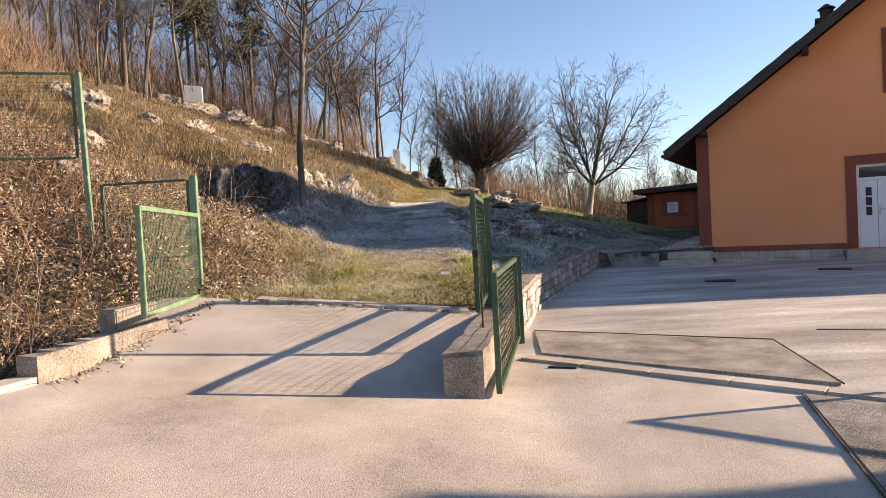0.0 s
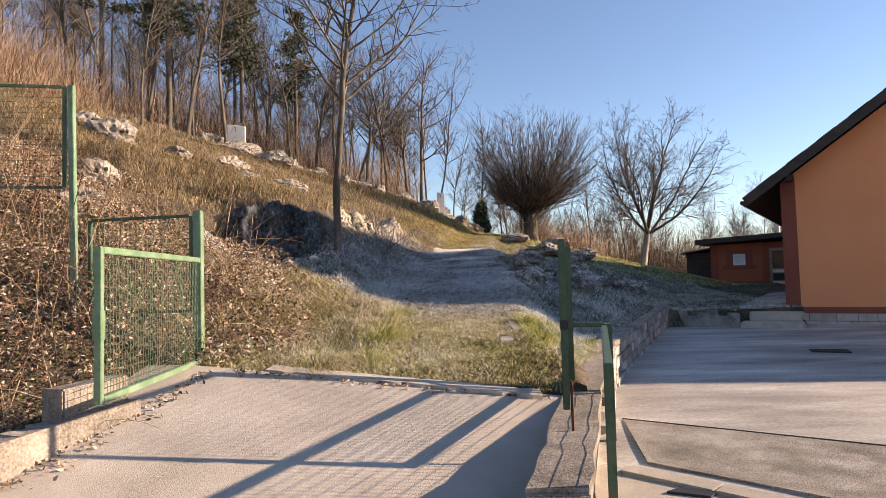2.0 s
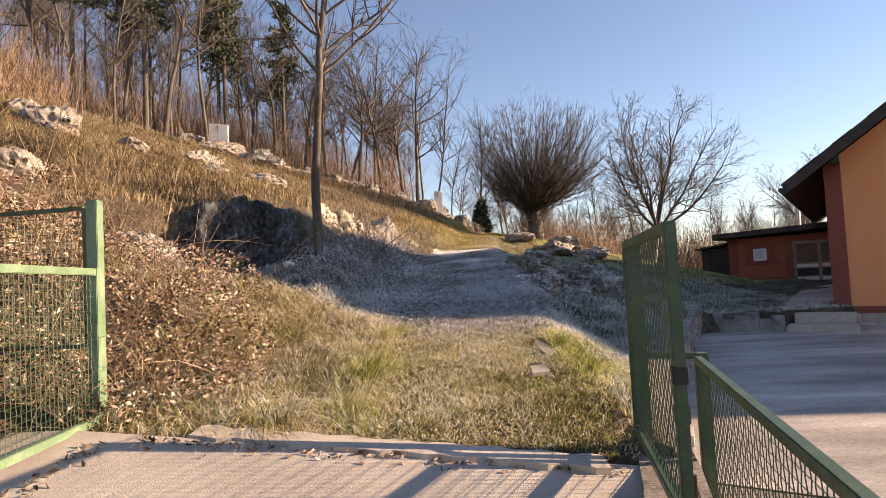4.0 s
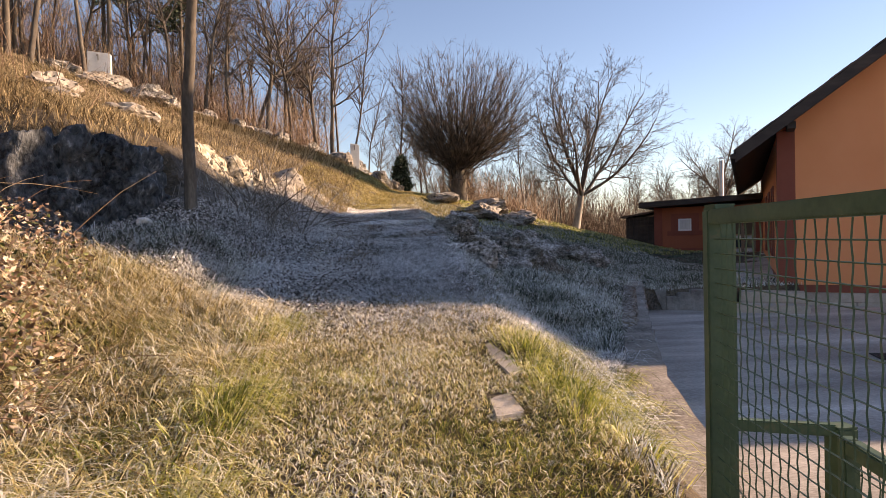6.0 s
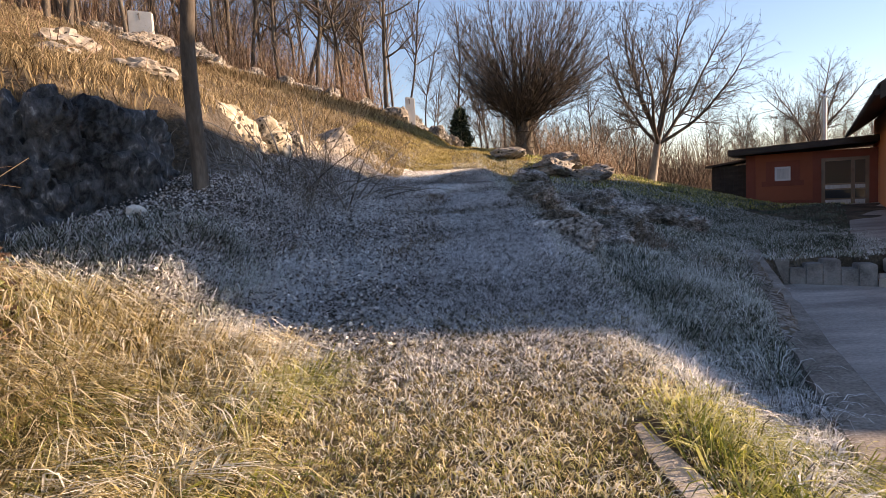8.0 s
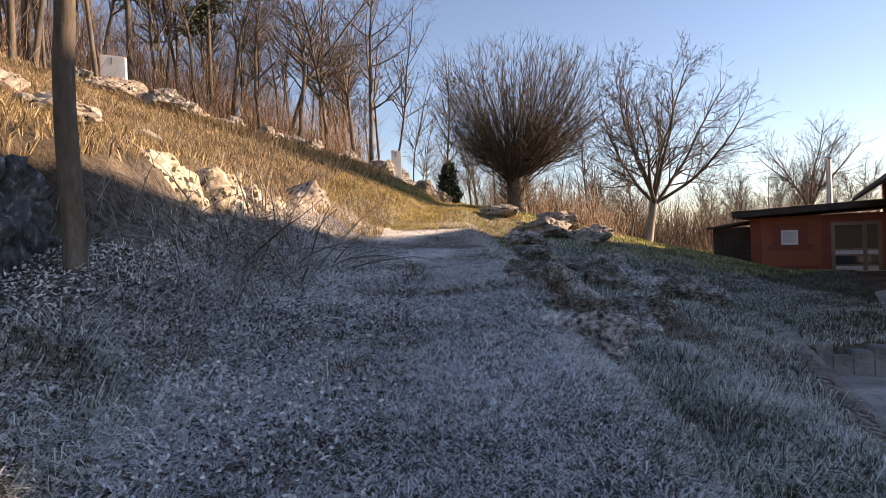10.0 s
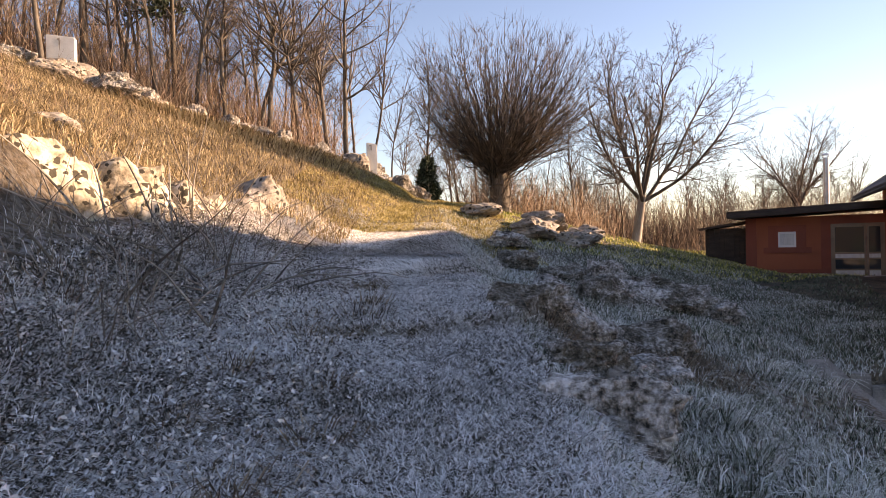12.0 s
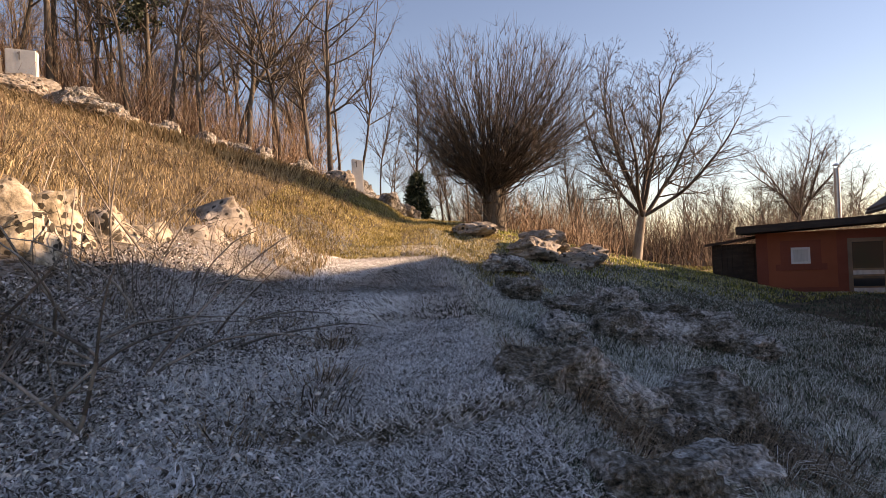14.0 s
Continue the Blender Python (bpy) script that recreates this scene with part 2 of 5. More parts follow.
GLASS = bpy.data.materials.new("window_glass")
GLASS.use_nodes = True
_g = GLASS.node_tree.nodes["Principled BSDF"]
_g.inputs["Base Color"].default_value = (0.03, 0.035, 0.04, 1)
_g.inputs["Roughness"].default_value, _g.inputs["IOR"].default_value = 0.04, 1.5


# ---- geometry helpers ----
class Geo:
    def __init__(self):
        self.v, self.f = [], []

    def box(self, x0, x1, y0, y1, z0, z1):
        i = len(self.v)
        self.v += [(x, y, z) for z in (z0, z1) for y in (y0, y1) for x in (x0, x1)]
        self.f += [tuple(i + k for k in q) for q in ((0, 2, 3, 1), (4, 5, 7, 6), (0, 1, 5, 4), (2, 6, 7, 3), (0, 4, 6, 2), (1, 3, 7, 5))]
        return self

    def slab(self, ring, z0, z1):
        """A prism over a ring of (x, y); z0, z1 numbers, or one per corner."""
        i, n = len(self.v), len(ring)
        lo, hi = ([z] * n if isinstance(z, (int, float)) else z for z in (z0, z1))
        self.v += [(x, y, z) for (x, y), z in zip(ring, lo)] + [(x, y, z) for (x, y), z in zip(ring, hi)]
        self.f += [tuple(i + n - 1 - k for k in range(n)), tuple(i + n + k for k in range(n))]
        self.f += [(i + k, i + (k + 1) % n, i + n + (k + 1) % n, i + n + k) for k in range(n)]
        return self

    def tube(self, p, q, r0, r1=None, n=6, cap=True):
        p, q = Vector(p), Vector(q)
        r1 = r0 if r1 is None else r1
        d = (q - p).normalized()
        a = d.orthogonal().normalized()
        b = d.cross(a)
        i = len(self.v)
        for c, r in ((p, r0), (q, r1)):
            self.v += [tuple(c + (a * math.cos(t) + b * math.sin(t)) * r) for t in (2 * math.pi * k / n for k in range(n))]
        self.f += [(i + k, i + (k + 1) % n, i + n + (k + 1) % n, i + n + k) for k in range(n)]
        if cap:
            self.f += [tuple(i + n - 1 - k for k in range(n)), tuple(i + n + k for k in range(n))]
        return self

    def bar(self, p, q, w, h=None):
        """A square bar from p to q, w wide, h high."""
        h = w if h is None else h
        p, q = Vector(p), Vector(q)
        d = (q - p).normalized()
        up = Vector((0, 0, 1)) if abs(d.z) < 0.9 else Vector((0, 1, 0))
        a = d.cross(up).normalized() * w / 2
        b = a.cross(d).normalized() * h / 2
        i = len(self.v)
        for c in (p, q):
            self.v += [tuple(c + s) for s in (-a - b, a - b, a + b, -a + b)]
        self.f += [(i, i + 1, i + 2, i + 3)[::-1], (i + 4, i + 5, i + 6, i + 7)] + [(i + k, i + (k + 1) % 4, i + 4 + (k + 1) % 4, i + 4 + k) for k in range(4)]
        return self

    def mesh(self, name, mat, bevel=0.0, smooth=False):
        me = bpy.data.meshes.new(name)
        me.from_pydata(self.v, [], self.f)
        bm = bmesh.new()
        bm.from_mesh(me)
        if bevel:
            bmesh.ops.bevel(bm, geom=list(bm.edges), offset=bevel, segments=2, affect="EDGES", clamp_overlap=True)
        bmesh.ops.recalc_face_normals(bm, faces=bm.faces)
        bm.to_mesh(me)
        bm.free()
        me.materials.append(mat)
        if smooth:
            me.shade_smooth()
        return me


def part(name, geo, mat, parent=None, label="", bevel=0.0, smooth=False):
    me = geo if isinstance(geo, bpy.types.Mesh) else geo.mesh(name, mat, bevel, smooth)
    ob = new(name, me)
    if parent:
        ob.parent = parent
    return tagged(ob, label)


def thing(name, label, category, group="", kind="", at=None):
    ob = new(name)
    ob.empty_display_size = 0.2
    if at is not None:
        ob.matrix_world = at
    return tagged(ob, label, category, group, kind)


def lone(name, geo, mat, label, category, group="", kind="", bevel=0.0, smooth=False):
    return tagged(part(name, geo, mat, None, "", bevel, smooth), label, category, group, kind)


def raw_mesh(name, verts, quads, tris, mat, smooth=False):
    """A mesh straight from arrays."""
    me = bpy.data.meshes.new(name)
    verts = np.asarray(verts, np.float32)
    me.vertices.add(len(verts))
    me.vertices.foreach_set("co", verts.ravel())
    nq, nt = len(quads), len(tris)
    loops = np.concatenate([np.asarray(quads, np.int32).ravel(), np.asarray(tris, np.int32).ravel()]).astype(np.int32)
    me.loops.add(len(loops))
    me.loops.foreach_set("vertex_index", loops)
    me.polygons.add(nq + nt)
    starts = np.concatenate([np.arange(nq) * 4, nq * 4 + np.arange(nt) * 3]).astype(np.int32)
    me.polygons.foreach_set("loop_start", starts)
    if smooth:
        me.polygons.foreach_set("use_smooth", np.ones(nq + nt, bool))
    me.update(calc_edges=True)
    me.validate()
    me.materials.append(mat)
    return me


# ---- the lie of the land ----
def sstep(t):
    t = np.clip(t, 0, 1)
    return t * t * (3 - 2 * t)


WALL_Y = np.array([-0.45, 2.3, 3.6, 5.3, 7.1, 10.2, 13.6])
WALL_X = np.array([0.0, 0.62, 0.98, 1.45, 2.15, 3.36, 4.75])
WALL_Z = np.array([0.46, 0.49, 0.62, 0.65, 0.68, 0.73, 0.78])
PATH_Y = np.array([-9, 0.0, 2.3, 3.7, 5.2, 7, 9, 11, 13, 16, 20, 24, 28, 32, 40, 60, 120, 400])
PATH_Z = np.array([0.0, 0.2, 0.66, 0.88, 1.04, 1.36, 1.70, 1.93, 2.06, 2.38, 2.84, 3.38, 3.86, 4.08, 4.1, 3.2, 1.0, 0.0])
C = np.array([8.0, 13.7])                          # the house's front corner
U, V = np.array([0.8587, -0.5125]), np.array([0.5125, 0.8587])
FACE_Y, FACE_X = np.array([6.4, 7.3, 7.7, 8.3, 9.4]), np.array([-5.7, -4.5, -3.95, -3.55, -3.6])      # foot of the dark rock face


def house_uv(x, y):
    return (x - C[0]) * U[0] + (y - C[1]) * U[1], (x - C[0]) * V[0] + (y - C[1]) * V[1]


def paving(x, y):
    """Height of the concrete: a level court, and the drive that climbs between the kerbs."""
    a = np.clip((0.5 - x) / 2.6, 0, 1.5) * (0.27 * sstep((y + 6) / 4.5))
    b = np.clip((np.interp(y, WALL_Y, WALL_X) - 0.14 - x) / 0.06, 0, 1) * 0.195 * np.clip(y + 0.1, 0, 2.6)
    return a + b + 0.012 * np.clip(y, 0, 14) * np.clip(x / 2, 0, 1)


def in_court(x, y):
    u, v = house_uv(x, y)
    wx = np.interp(y, WALL_Y, WALL_X)
    right = (x > wx - 0.12) & (y < 13.4) & (v < 0.35) & ~((x < 6.4) & (y > 13.9 - 0.55 * (x - 4.75)))
    front = (y < 2.2) & (x > -3.75 - 0.18 * np.clip(0.4 - y, 0, 9)) & (x < wx)
    return (right | front | ((y < -0.3) & (x > -3.9))) & (y > -30) & (x < 40)


def bumps(x, y, s, seed=0.0):
    """Cheap smooth unevenness, made of a few crossing waves."""
    return (np.sin(x * 1.7 / s + y * 0.9 / s + seed) + np.sin(y * 2.1 / s - x * 1.1 / s + 1.3 + seed) + np.sin((x + y) * 3.1 / s + 2.1 * seed) * 0.5) / 2.5


def land(x, y):
    x, y = np.asarray(x, float), np.asarray(y, float)
    zc = np.interp(y, PATH_Y, PATH_Z)
    start = -np.interp(y, [0, 2, 4.5, 6.5, 9, 14, 18, 22, 26, 30], [3.9, 3.3, 2.1, 1.7, 1.7, 1.5, 1.5, 0.7, 0.0, -0.3])
    s = np.clip(start - x, 0, None)
    near = np.interp(y, [-4, 2, 7], [0.25, 0.55, 1.0])
    bank = near * 0.36 * sstep(s / 1.6) + 0.43 * np.clip(s - 0.7, 0, None) * np.interp(s, [0, 3, 40, 90], [1.0, 1.0, 0.95, 0.6])
    rise = np.interp(y, [-30, -4, 3, 9], [0.55, 0.75, 0.92, 1.0])
    ledge = 0.45 * sstep((s - 1.85) / 0.35) * np.clip((y - 7.6) / 0.8, 0, 1) * np.clip((15.5 - y) / 3, 0, 1)
    ledge = ledge - 0.5 * ledge * sstep((s - 3) / 3)
    ledge = ledge - 0.09 * np.clip(s - 3.5, 0, 12) * np.clip((y - 17) / 8, 0, 1)
    d = np.clip(x - 0.05, 0, None)
    drop = (0.64 * sstep(d / 1.15) * np.interp(y, [19, 25], [1.0, 0.2]) + 0.21 * np.clip(x - 1.4, 0, None) + 0.07 * np.clip(x - 3, 0, 5)) * np.interp(y, [2.2, 5.5], [0.55, 1.0])
    drop = np.minimum(drop, 3.2)
    low = np.interp(y, WALL_Y, WALL_Z) - 0.06
    z = zc + bank * rise + ledge - drop
    hollow = 1.5 + 0.3 * np.clip(y - 6, 0, None) + 1.2 * np.clip(5.8 - y, 0, None) + 3.0 * np.clip(np.interp(y, FACE_Y, FACE_X) - 0.25 - x, 0, None) + 3.0 * np.clip(y - 9.3, 0, None)
    z = np.where(x < -2.3, np.minimum(z, hollow), z)
    z = np.where((x > 1.0) & (y > 12.9) & (y < 60), np.maximum(z, 0.58 + 0.03 * (y - 12.8)), z)
    wx = np.interp(y, WALL_Y, WALL_X)
    z = np.where((y < 13.6) & (x > 0) & (x < wx), np.maximum(z, low), z)
    z = z + 0.09 * (sstep((y - 10.2 - 0.25 * np.sin(x * 2.2)) / 0.12) - sstep((y - 10.4) / 1.6)) * np.clip(1.5 - np.abs(x + 0.4), 0, 1)
    rough = np.where(np.abs(x + 0.6) < 1.0, 0.35, 1.0)
    z = z + rough * (0.045 * bumps(x, y, 0.8) + 0.025 * bumps(x, y, 0.27, 2.0)) + 0.25 * np.clip((np.abs(x) - 6) / 12, 0, 1) * bumps(x, y, 3.0, 1.0)
    u, v = house_uv(x, y)
    z = np.where((u > -1.2) & (v > -1.5) & (v < 40), np.minimum(z, 0.62 + 0.03 * v), z)
    lip = paving(x, 0 * y + 2.15) + 0.01 + 0.4 * np.clip(y - 2.35, 0, None)
    z = np.where((y < 3.0) & (x > -2.9) & (x < 0.3), np.minimum(z, lip), z)
    z = np.where(y < 2.25, np.where(x > -3.4, np.minimum(z, 0.45), z), z)
    return np.where(in_court(x, y), paving(x, y) - 0.09, z)


def height(x, y):
    return float(land(np.array([x]), np.array([y]))[0])


def lines(lo, hi, fine0, fine1, step, grow=1.12, most=25):
    a = list(np.arange(fine0, fine1 + 1e-6, step))
    s, p = step, fine1
    while p < hi:
        s = min(s * grow, most)
        p += s
        a.append(p)
    s, p = step, fine0
    while p > lo:
        s = min(s * grow, most)
        p -= s
        a.insert(0, p)
    return np.array(a)


gx, gy = lines(-320, 320, -7.0, 6.0, 0.10), lines(-120, 500, -1.0, 17.0, 0.10)
X, Y = np.meshgrid(gx, gy)
Z = land(X, Y)
nx, ny = len(gx), len(gy)
idx = np.arange(nx * ny).reshape(ny, nx)
quads = np.stack([idx[:-1, :-1], idx[:-1, 1:], idx[1:, 1:], idx[1:, :-1]], -1).reshape(-1, 4)
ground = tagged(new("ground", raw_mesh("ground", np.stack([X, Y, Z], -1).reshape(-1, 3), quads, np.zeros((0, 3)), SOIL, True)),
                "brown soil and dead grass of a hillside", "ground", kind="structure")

# the concrete court and drive, one sheet with an edge
px, py = lines(-9, 40, -5.0, 7.0, 0.12, 1.2, 1.5), lines(-30, 14, -6.0, 13.0, 0.12, 1.2, 1.5)
PX, PY = np.meshgrid(px, py)
cx, cy = (px[:-1] + px[1:]) / 2, (py[:-1] + py[1:]) / 2
CX, CY = np.meshgrid(cx, cy)
keep = in_court(CX, CY)
ids = np.arange(PX.size).reshape(PX.shape)
remap = np.zeros(PX.size, int)
PZ = paving(PX, PY) + 0.004 * bumps(PX, PY, 0.9)
yard = (CX - 0.56) * 0.678 + (CY - 1.36) * 0.735 > 0
yard &= CX > np.interp(CY, WALL_Y, WALL_X) - 0.15
for name, pick, mat, lab in (("pavement", ~yard, CONCRETE, "pale worn concrete of a sloping drive"), ("yard", yard, COURT, "streaky frosty concrete of a level yard")):
    q = np.stack([ids[:-1, :-1], ids[:-1, 1:], ids[1:, 1:], ids[1:, :-1]], -1)[keep & pick]
    used = np.unique(q)
    remap[used] = np.arange(len(used))
    tagged(new(name, raw_mesh(name, np.stack([PX, PY, PZ], -1).reshape(-1, 3)[used], remap[q], np.zeros((0, 3)), mat, True)), lab, "concrete paving", kind="structure")


# ---- rocks ----
def rock_mesh(name, sx, sy, sz, seed, mat, sub=4, rough=0.28, boxy=0.0):
    rng = np.random.default_rng(seed)
    bm = bmesh.new()
    bmesh.ops.create_icosphere(bm, subdivisions=sub, radius=1)
    off = Vector(rng.uniform(-50, 50, 3))
    cuts = [(Vector(rng.normal(size=3)).normalized(), rng.uniform(0.62, 0.9)) for _ in range(9)]
    for v in bm.verts:
        n = v.co.normalized()
        d = (abs(n.x) ** boxy + abs(n.y) ** boxy + abs(n.z) ** boxy) ** (-1 / boxy) if boxy else 1.0
        for c, k in (cuts if boxy < 5 else ()):
            t = n.dot(c)
            if t > 1e-3:
                d = min(d, k / t)
        d *= 1 + rough * (noise.fractal(n * 1.6 + off, 0.9, 2.1, 4)) + rough * 0.35 * noise.ridged_multi_fractal(n * 4 + off, 0.8, 2.0, 3, 1.0, 2.0) - rough * 0.35 + rough * 0.22 * noise.turbulence(n * 7 + off, 4, True)
        v.co = Vector((n.x * d * sx / 2, n.y * d * sy / 2, n.z * d * sz / 2))
    me = bpy.data.meshes.new(name)
    bm.to_mesh(me)
    bm.free()
    me.materials.append(mat)
    return me


def boulder(x, y, z, sx, sy, sz, seed, mat, label, turn=0.0, sub=4, group="limestone outcrops", rough=0.28, boxy=0.0):
    ob = new("rock", rock_mesh("rock", sx, sy, sz, seed, mat, sub, rough, boxy))
    ob.matrix_world = pose(x, y, z, 0, 0, turn)
    return tagged(ob, label, "rock", group)


def crag(label, line, z0, tops, lean, depth, seed, mat, amp, block, crack, cell=0.38, smooth_to=0.0):
    """A rock face along a plan line: it leans back, rolls over at the top and runs into the hill, broken into blocks by cracks."""
    line = np.array(line, float)
    along = np.concatenate([[0], np.cumsum(np.hypot(*np.diff(line, axis=0).T))])
    nu_ = int(along[-1] / 0.045) + 2
    prof = [(0.0, k / 26) for k in range(27)] + [(depth * k / 8, 1.0) for k in range(1, 9)] + [(depth, 0.5), (depth, -0.2)]
    off = Vector(np.random.default_rng(seed).uniform(-40, 40, 3))
    v, nv_ = [], len(prof)
    for a in np.linspace(0, along[-1], nu_):
        t = a / along[-1]
        p_ = np.array([np.interp(a, along, line[:, k]) for k in (0, 1)])
        q2 = np.array([np.interp(min(a + 0.3, along[-1]), along, line[:, k]) - np.interp(max(a - 0.3, 0), along, line[:, k]) for k in (0, 1)])
        nrm = np.array([q2[1], -q2[0]]) / (np.hypot(*q2) + 1e-9)
        top = np.interp(t, np.linspace(0, 1, len(tops)), tops)
        end = min(t, 1 - t) * along[-1]
        tuck = 0.22 * max(0.0, 1 - end / 0.22) ** 2
        for back, f_ in prof:
            pos = Vector((*(p_ - nrm * (lean * max(f_, 0) ** 1.3 + back + tuck)), z0 + (top - z0) * f_ - 0.25 * tuck - 0.12 * (back / depth) ** 2))
            k_ = 1.0 if t > smooth_to else 0.35
            w = Vector((pos.x, pos.y, pos.z * 1.5)) / cell + off
            ds, ps = noise.voronoi(w)
            g_ = amp * noise.fractal(pos * 0.9 + off, 0.9, 2.0, 5)
            g_ += k_ * block * noise.noise(ps[0] * 2.7) - k_ * crack * max(0.0, 1 - (ds[1] - ds[0]) / 0.16)
            g_ += 0.03 * noise.turbulence(pos * 5 + off, 4, True) * (0.4 + 0.6 * k_)
            v.append((pos.x + nrm[0] * g_, pos.y + nrm[1] * g_, pos.z + g_ * (0.35 if f_ < 0.9 else 0.9)))
    ids_ = np.arange(nu_ * nv_).reshape(nu_, nv_)
    q4 = np.stack([ids_[:-1, :-1], ids_[1:, :-1], ids_[1:, 1:], ids_[:-1, 1:]], -1).reshape(-1, 4)
    return tagged(new("rock", raw_mesh("rock", v, q4, np.zeros((0, 3)), mat)), label, "rock", "limestone outcrops")


crag("large cracked rock face at the foot of a bank, coloured bluish-grey as in shade", [(-5.6, 7.1), (-4.6, 7.1), (-3.95, 7.55), (-3.55, 8.2), (-3.45, 8.85), (-3.75, 9.5)], 1.55, [2.75, 3.0, 3.1, 3.1, 2.95, 2.45], 0.22, 1.3, 3, ROCK_DARK, 0.10, 0.16, 0.12, 0.28, 0.35)
boulder(-5.35, 6.8, 2.15, 1.2, 0.8, 0.85, 33, ROCK_FROST, "pale frosted boulder beside a dark rock face", 20, 5, rough=0.2, boxy=3.0)
boulder(-6.3, 6.8, 2.75, 0.8, 0.6, 0.6, 35, LIME, "pale lichened rock beside a cracked rock face", 30)
boulder(-6.9, 6.5, height(-6.9, 6.5) + 0.12, 0.7, 0.5, 0.5, 34, LIME, "small pale limestone boulder in dead brambles", 50)
boulder(-3.48, 7.6, height(-3.48, 7.6) + 0.05, 0.17, 0.14, 0.13, 36, MARBLE, "small white stone lying below a rock face", 10, 3)
# the sunlit ledge: tilted slabs, one after the other
for i, (a, b, top) in enumerate((((-4.85, 9.6), (-4.05, 10.75), (3.25, 3.5, 3.3)), ((-4.15, 10.5), (-3.68, 11.75), (3.35, 3.42, 3.1)), ((-3.72, 11.55), (-3.5, 12.45), (3.34, 3.4, 3.1)),
                                 ((-3.62, 12.3), (-3.46, 13.2), (3.34, 3.38, 3.1)), ((-3.55, 13.05), (-3.38, 13.9), (3.26, 3.34, 3.1)), ((-3.5, 13.8), (-3.22, 14.9), (3.15, 3.12, 2.9)),
                                 ((-3.35, 14.8), (-3.05, 15.8), (3.1, 3.2, 3.05)), ((-3.3, 16.0), (-3.0, 17.4), (3.3, 3.75, 3.4)))):
    crag("sunlit tilted limestone slab with dark lichen spots", [(a[0] + 0.68, a[1]), ((a[0] + b[0]) / 2 + 0.74, (a[1] + b[1]) / 2 - 0.05), (b[0] + 0.68, b[1])], 1.8, top, 0.62, 0.7, 60 + i, LIME_SPOT if i < 6 else LIME, 0.13, 0.09, 0.05, 0.5)
for i, (x, y, sx, sz) in enumerate(((-8.4, 9.6, 1.3, 0.8), (-9.2, 10.0, 0.9, 0.6), (-5.8, 10.6, 0.7, 0.3), (-7.4, 10.4, 0.8, 0.4), (-6.4, 5.2, 0.8, 0.6),
                                   (-5.0, 11.3, 0.9, 0.4), (-7.4, 13.5, 1.2, 0.7), (-5.6, 14.6, 1.0, 0.4), (-5.9, 2.2, 0.6, 0.5))):
    boulder(x, y, height(x, y) + sz * 0.08, sx, sx * 0.8, sz, 90 + i, LIME, "weathered grey-white limestone rock on a grassy slope", 40 * i)
# the rocky ridge that carries the two white stones
RIDGE = np.array([(-14.5, 27.6), (-12.5, 28.2), (-10.5, 28.8), (-8.0, 30.0), (-4.6, 30.9), (-2.1, 31.0), (-0.2, 31.2)])
for i in range(34):
    t = 6 * (i + 0.5) / 34
    x, y = np.interp(t, range(7), RIDGE[:, 0]) + 0.3 * math.sin(i * 2.3), np.interp(t, range(7), RIDGE[:, 1]) + 0.45 * math.cos(i * 1.7)
    sz = 0.8 + 0.35 * math.sin(i * 3.1)
    if -13.6 < x < -11.4:
        continue
    boulder(x, y, height(x, y) + sz * 0.1, 1.0 + 0.4 * math.cos(i), 0.9, 0.85 * sz, 120 + i, ROCK_MOSS if i % 3 else LIME, "grey limestone block in a rocky ridge", 37 * i, 4, rough=0.24, boxy=3.0)
boulder(-12.2, 27.5, height(-12.2, 27.5) + 0.0, 2.0, 1.2, 1.0, 158, LIME, "pale broken rock under a white stone slab", 25, 5, rough=0.22, boxy=3.0)
boulder(-10.3, 26.4, height(-10.3, 26.4) + 0.15, 2.2, 1.2, 1.1, 159, ROCK_MOSS, "dark-undercut grey rock on a grassy slope", -20, 5, rough=0.22, boxy=3.0)
# rocks along the right-hand edge of the track and beside the leaning bush
edge = ((0.75, 11.3, 0.75, 0.6, 0.62), (0.35, 10.75, 0.7, 0.5, 0.36), (0.42, 8.75, 0.36, 0.8, 0.36), (0.45, 9.6, 0.4, 0.6, 0.3), (1.15, 11.6, 0.8, 0.7, 0.42), (1.75, 11.7, 0.95, 0.7, 0.44), (1.2, 10.6, 0.7, 0.5, 0.26),
        (2.3, 12.9, 0.8, 0.7, 0.36), (1.35, 14.6, 0.9, 0.6, 0.42), (2.3, 15.2, 0.9, 0.8, 0.5), (3.0, 15.7, 1.1, 0.8, 0.52), (3.8, 15.9, 1.1, 0.8, 0.55), (4.5, 16.0, 0.9, 0.8, 0.42), (2.2, 16.9, 1.0, 0.9, 0.5), (3.1, 17.9, 1.1, 0.9, 0.5),
        (4.4, 18.6, 1.1, 0.9, 0.5), (5.2, 18.9, 0.9, 0.8, 0.42), (1.3, 17.6, 0.9, 0.9, 0.4), (1.6, 20.2, 1.0, 1.0, 0.5))
for i, (x, y, sx, sy, sz) in enumerate(edge):
    boulder(x, y, height(x, y) + sz * 0.2, sx, 0.95 * sy, 1.05 * sz, 160 + i, ROCK_MOSS if i % 2 else ROCK_FROST, "mossy grey rock cropping out of frosty grass", 33 * i, 5, "rocks at the track's edge", 0.30, 3.0)
boulder(0.60, 9.35, height(0.60, 9.35) + 0.10, 0.30, 0.50, 0.34, 181, LIME, "pale stone with dark moss at the edge of a track", 12, 4, "rocks at the track's edge", 0.2, 4.0)
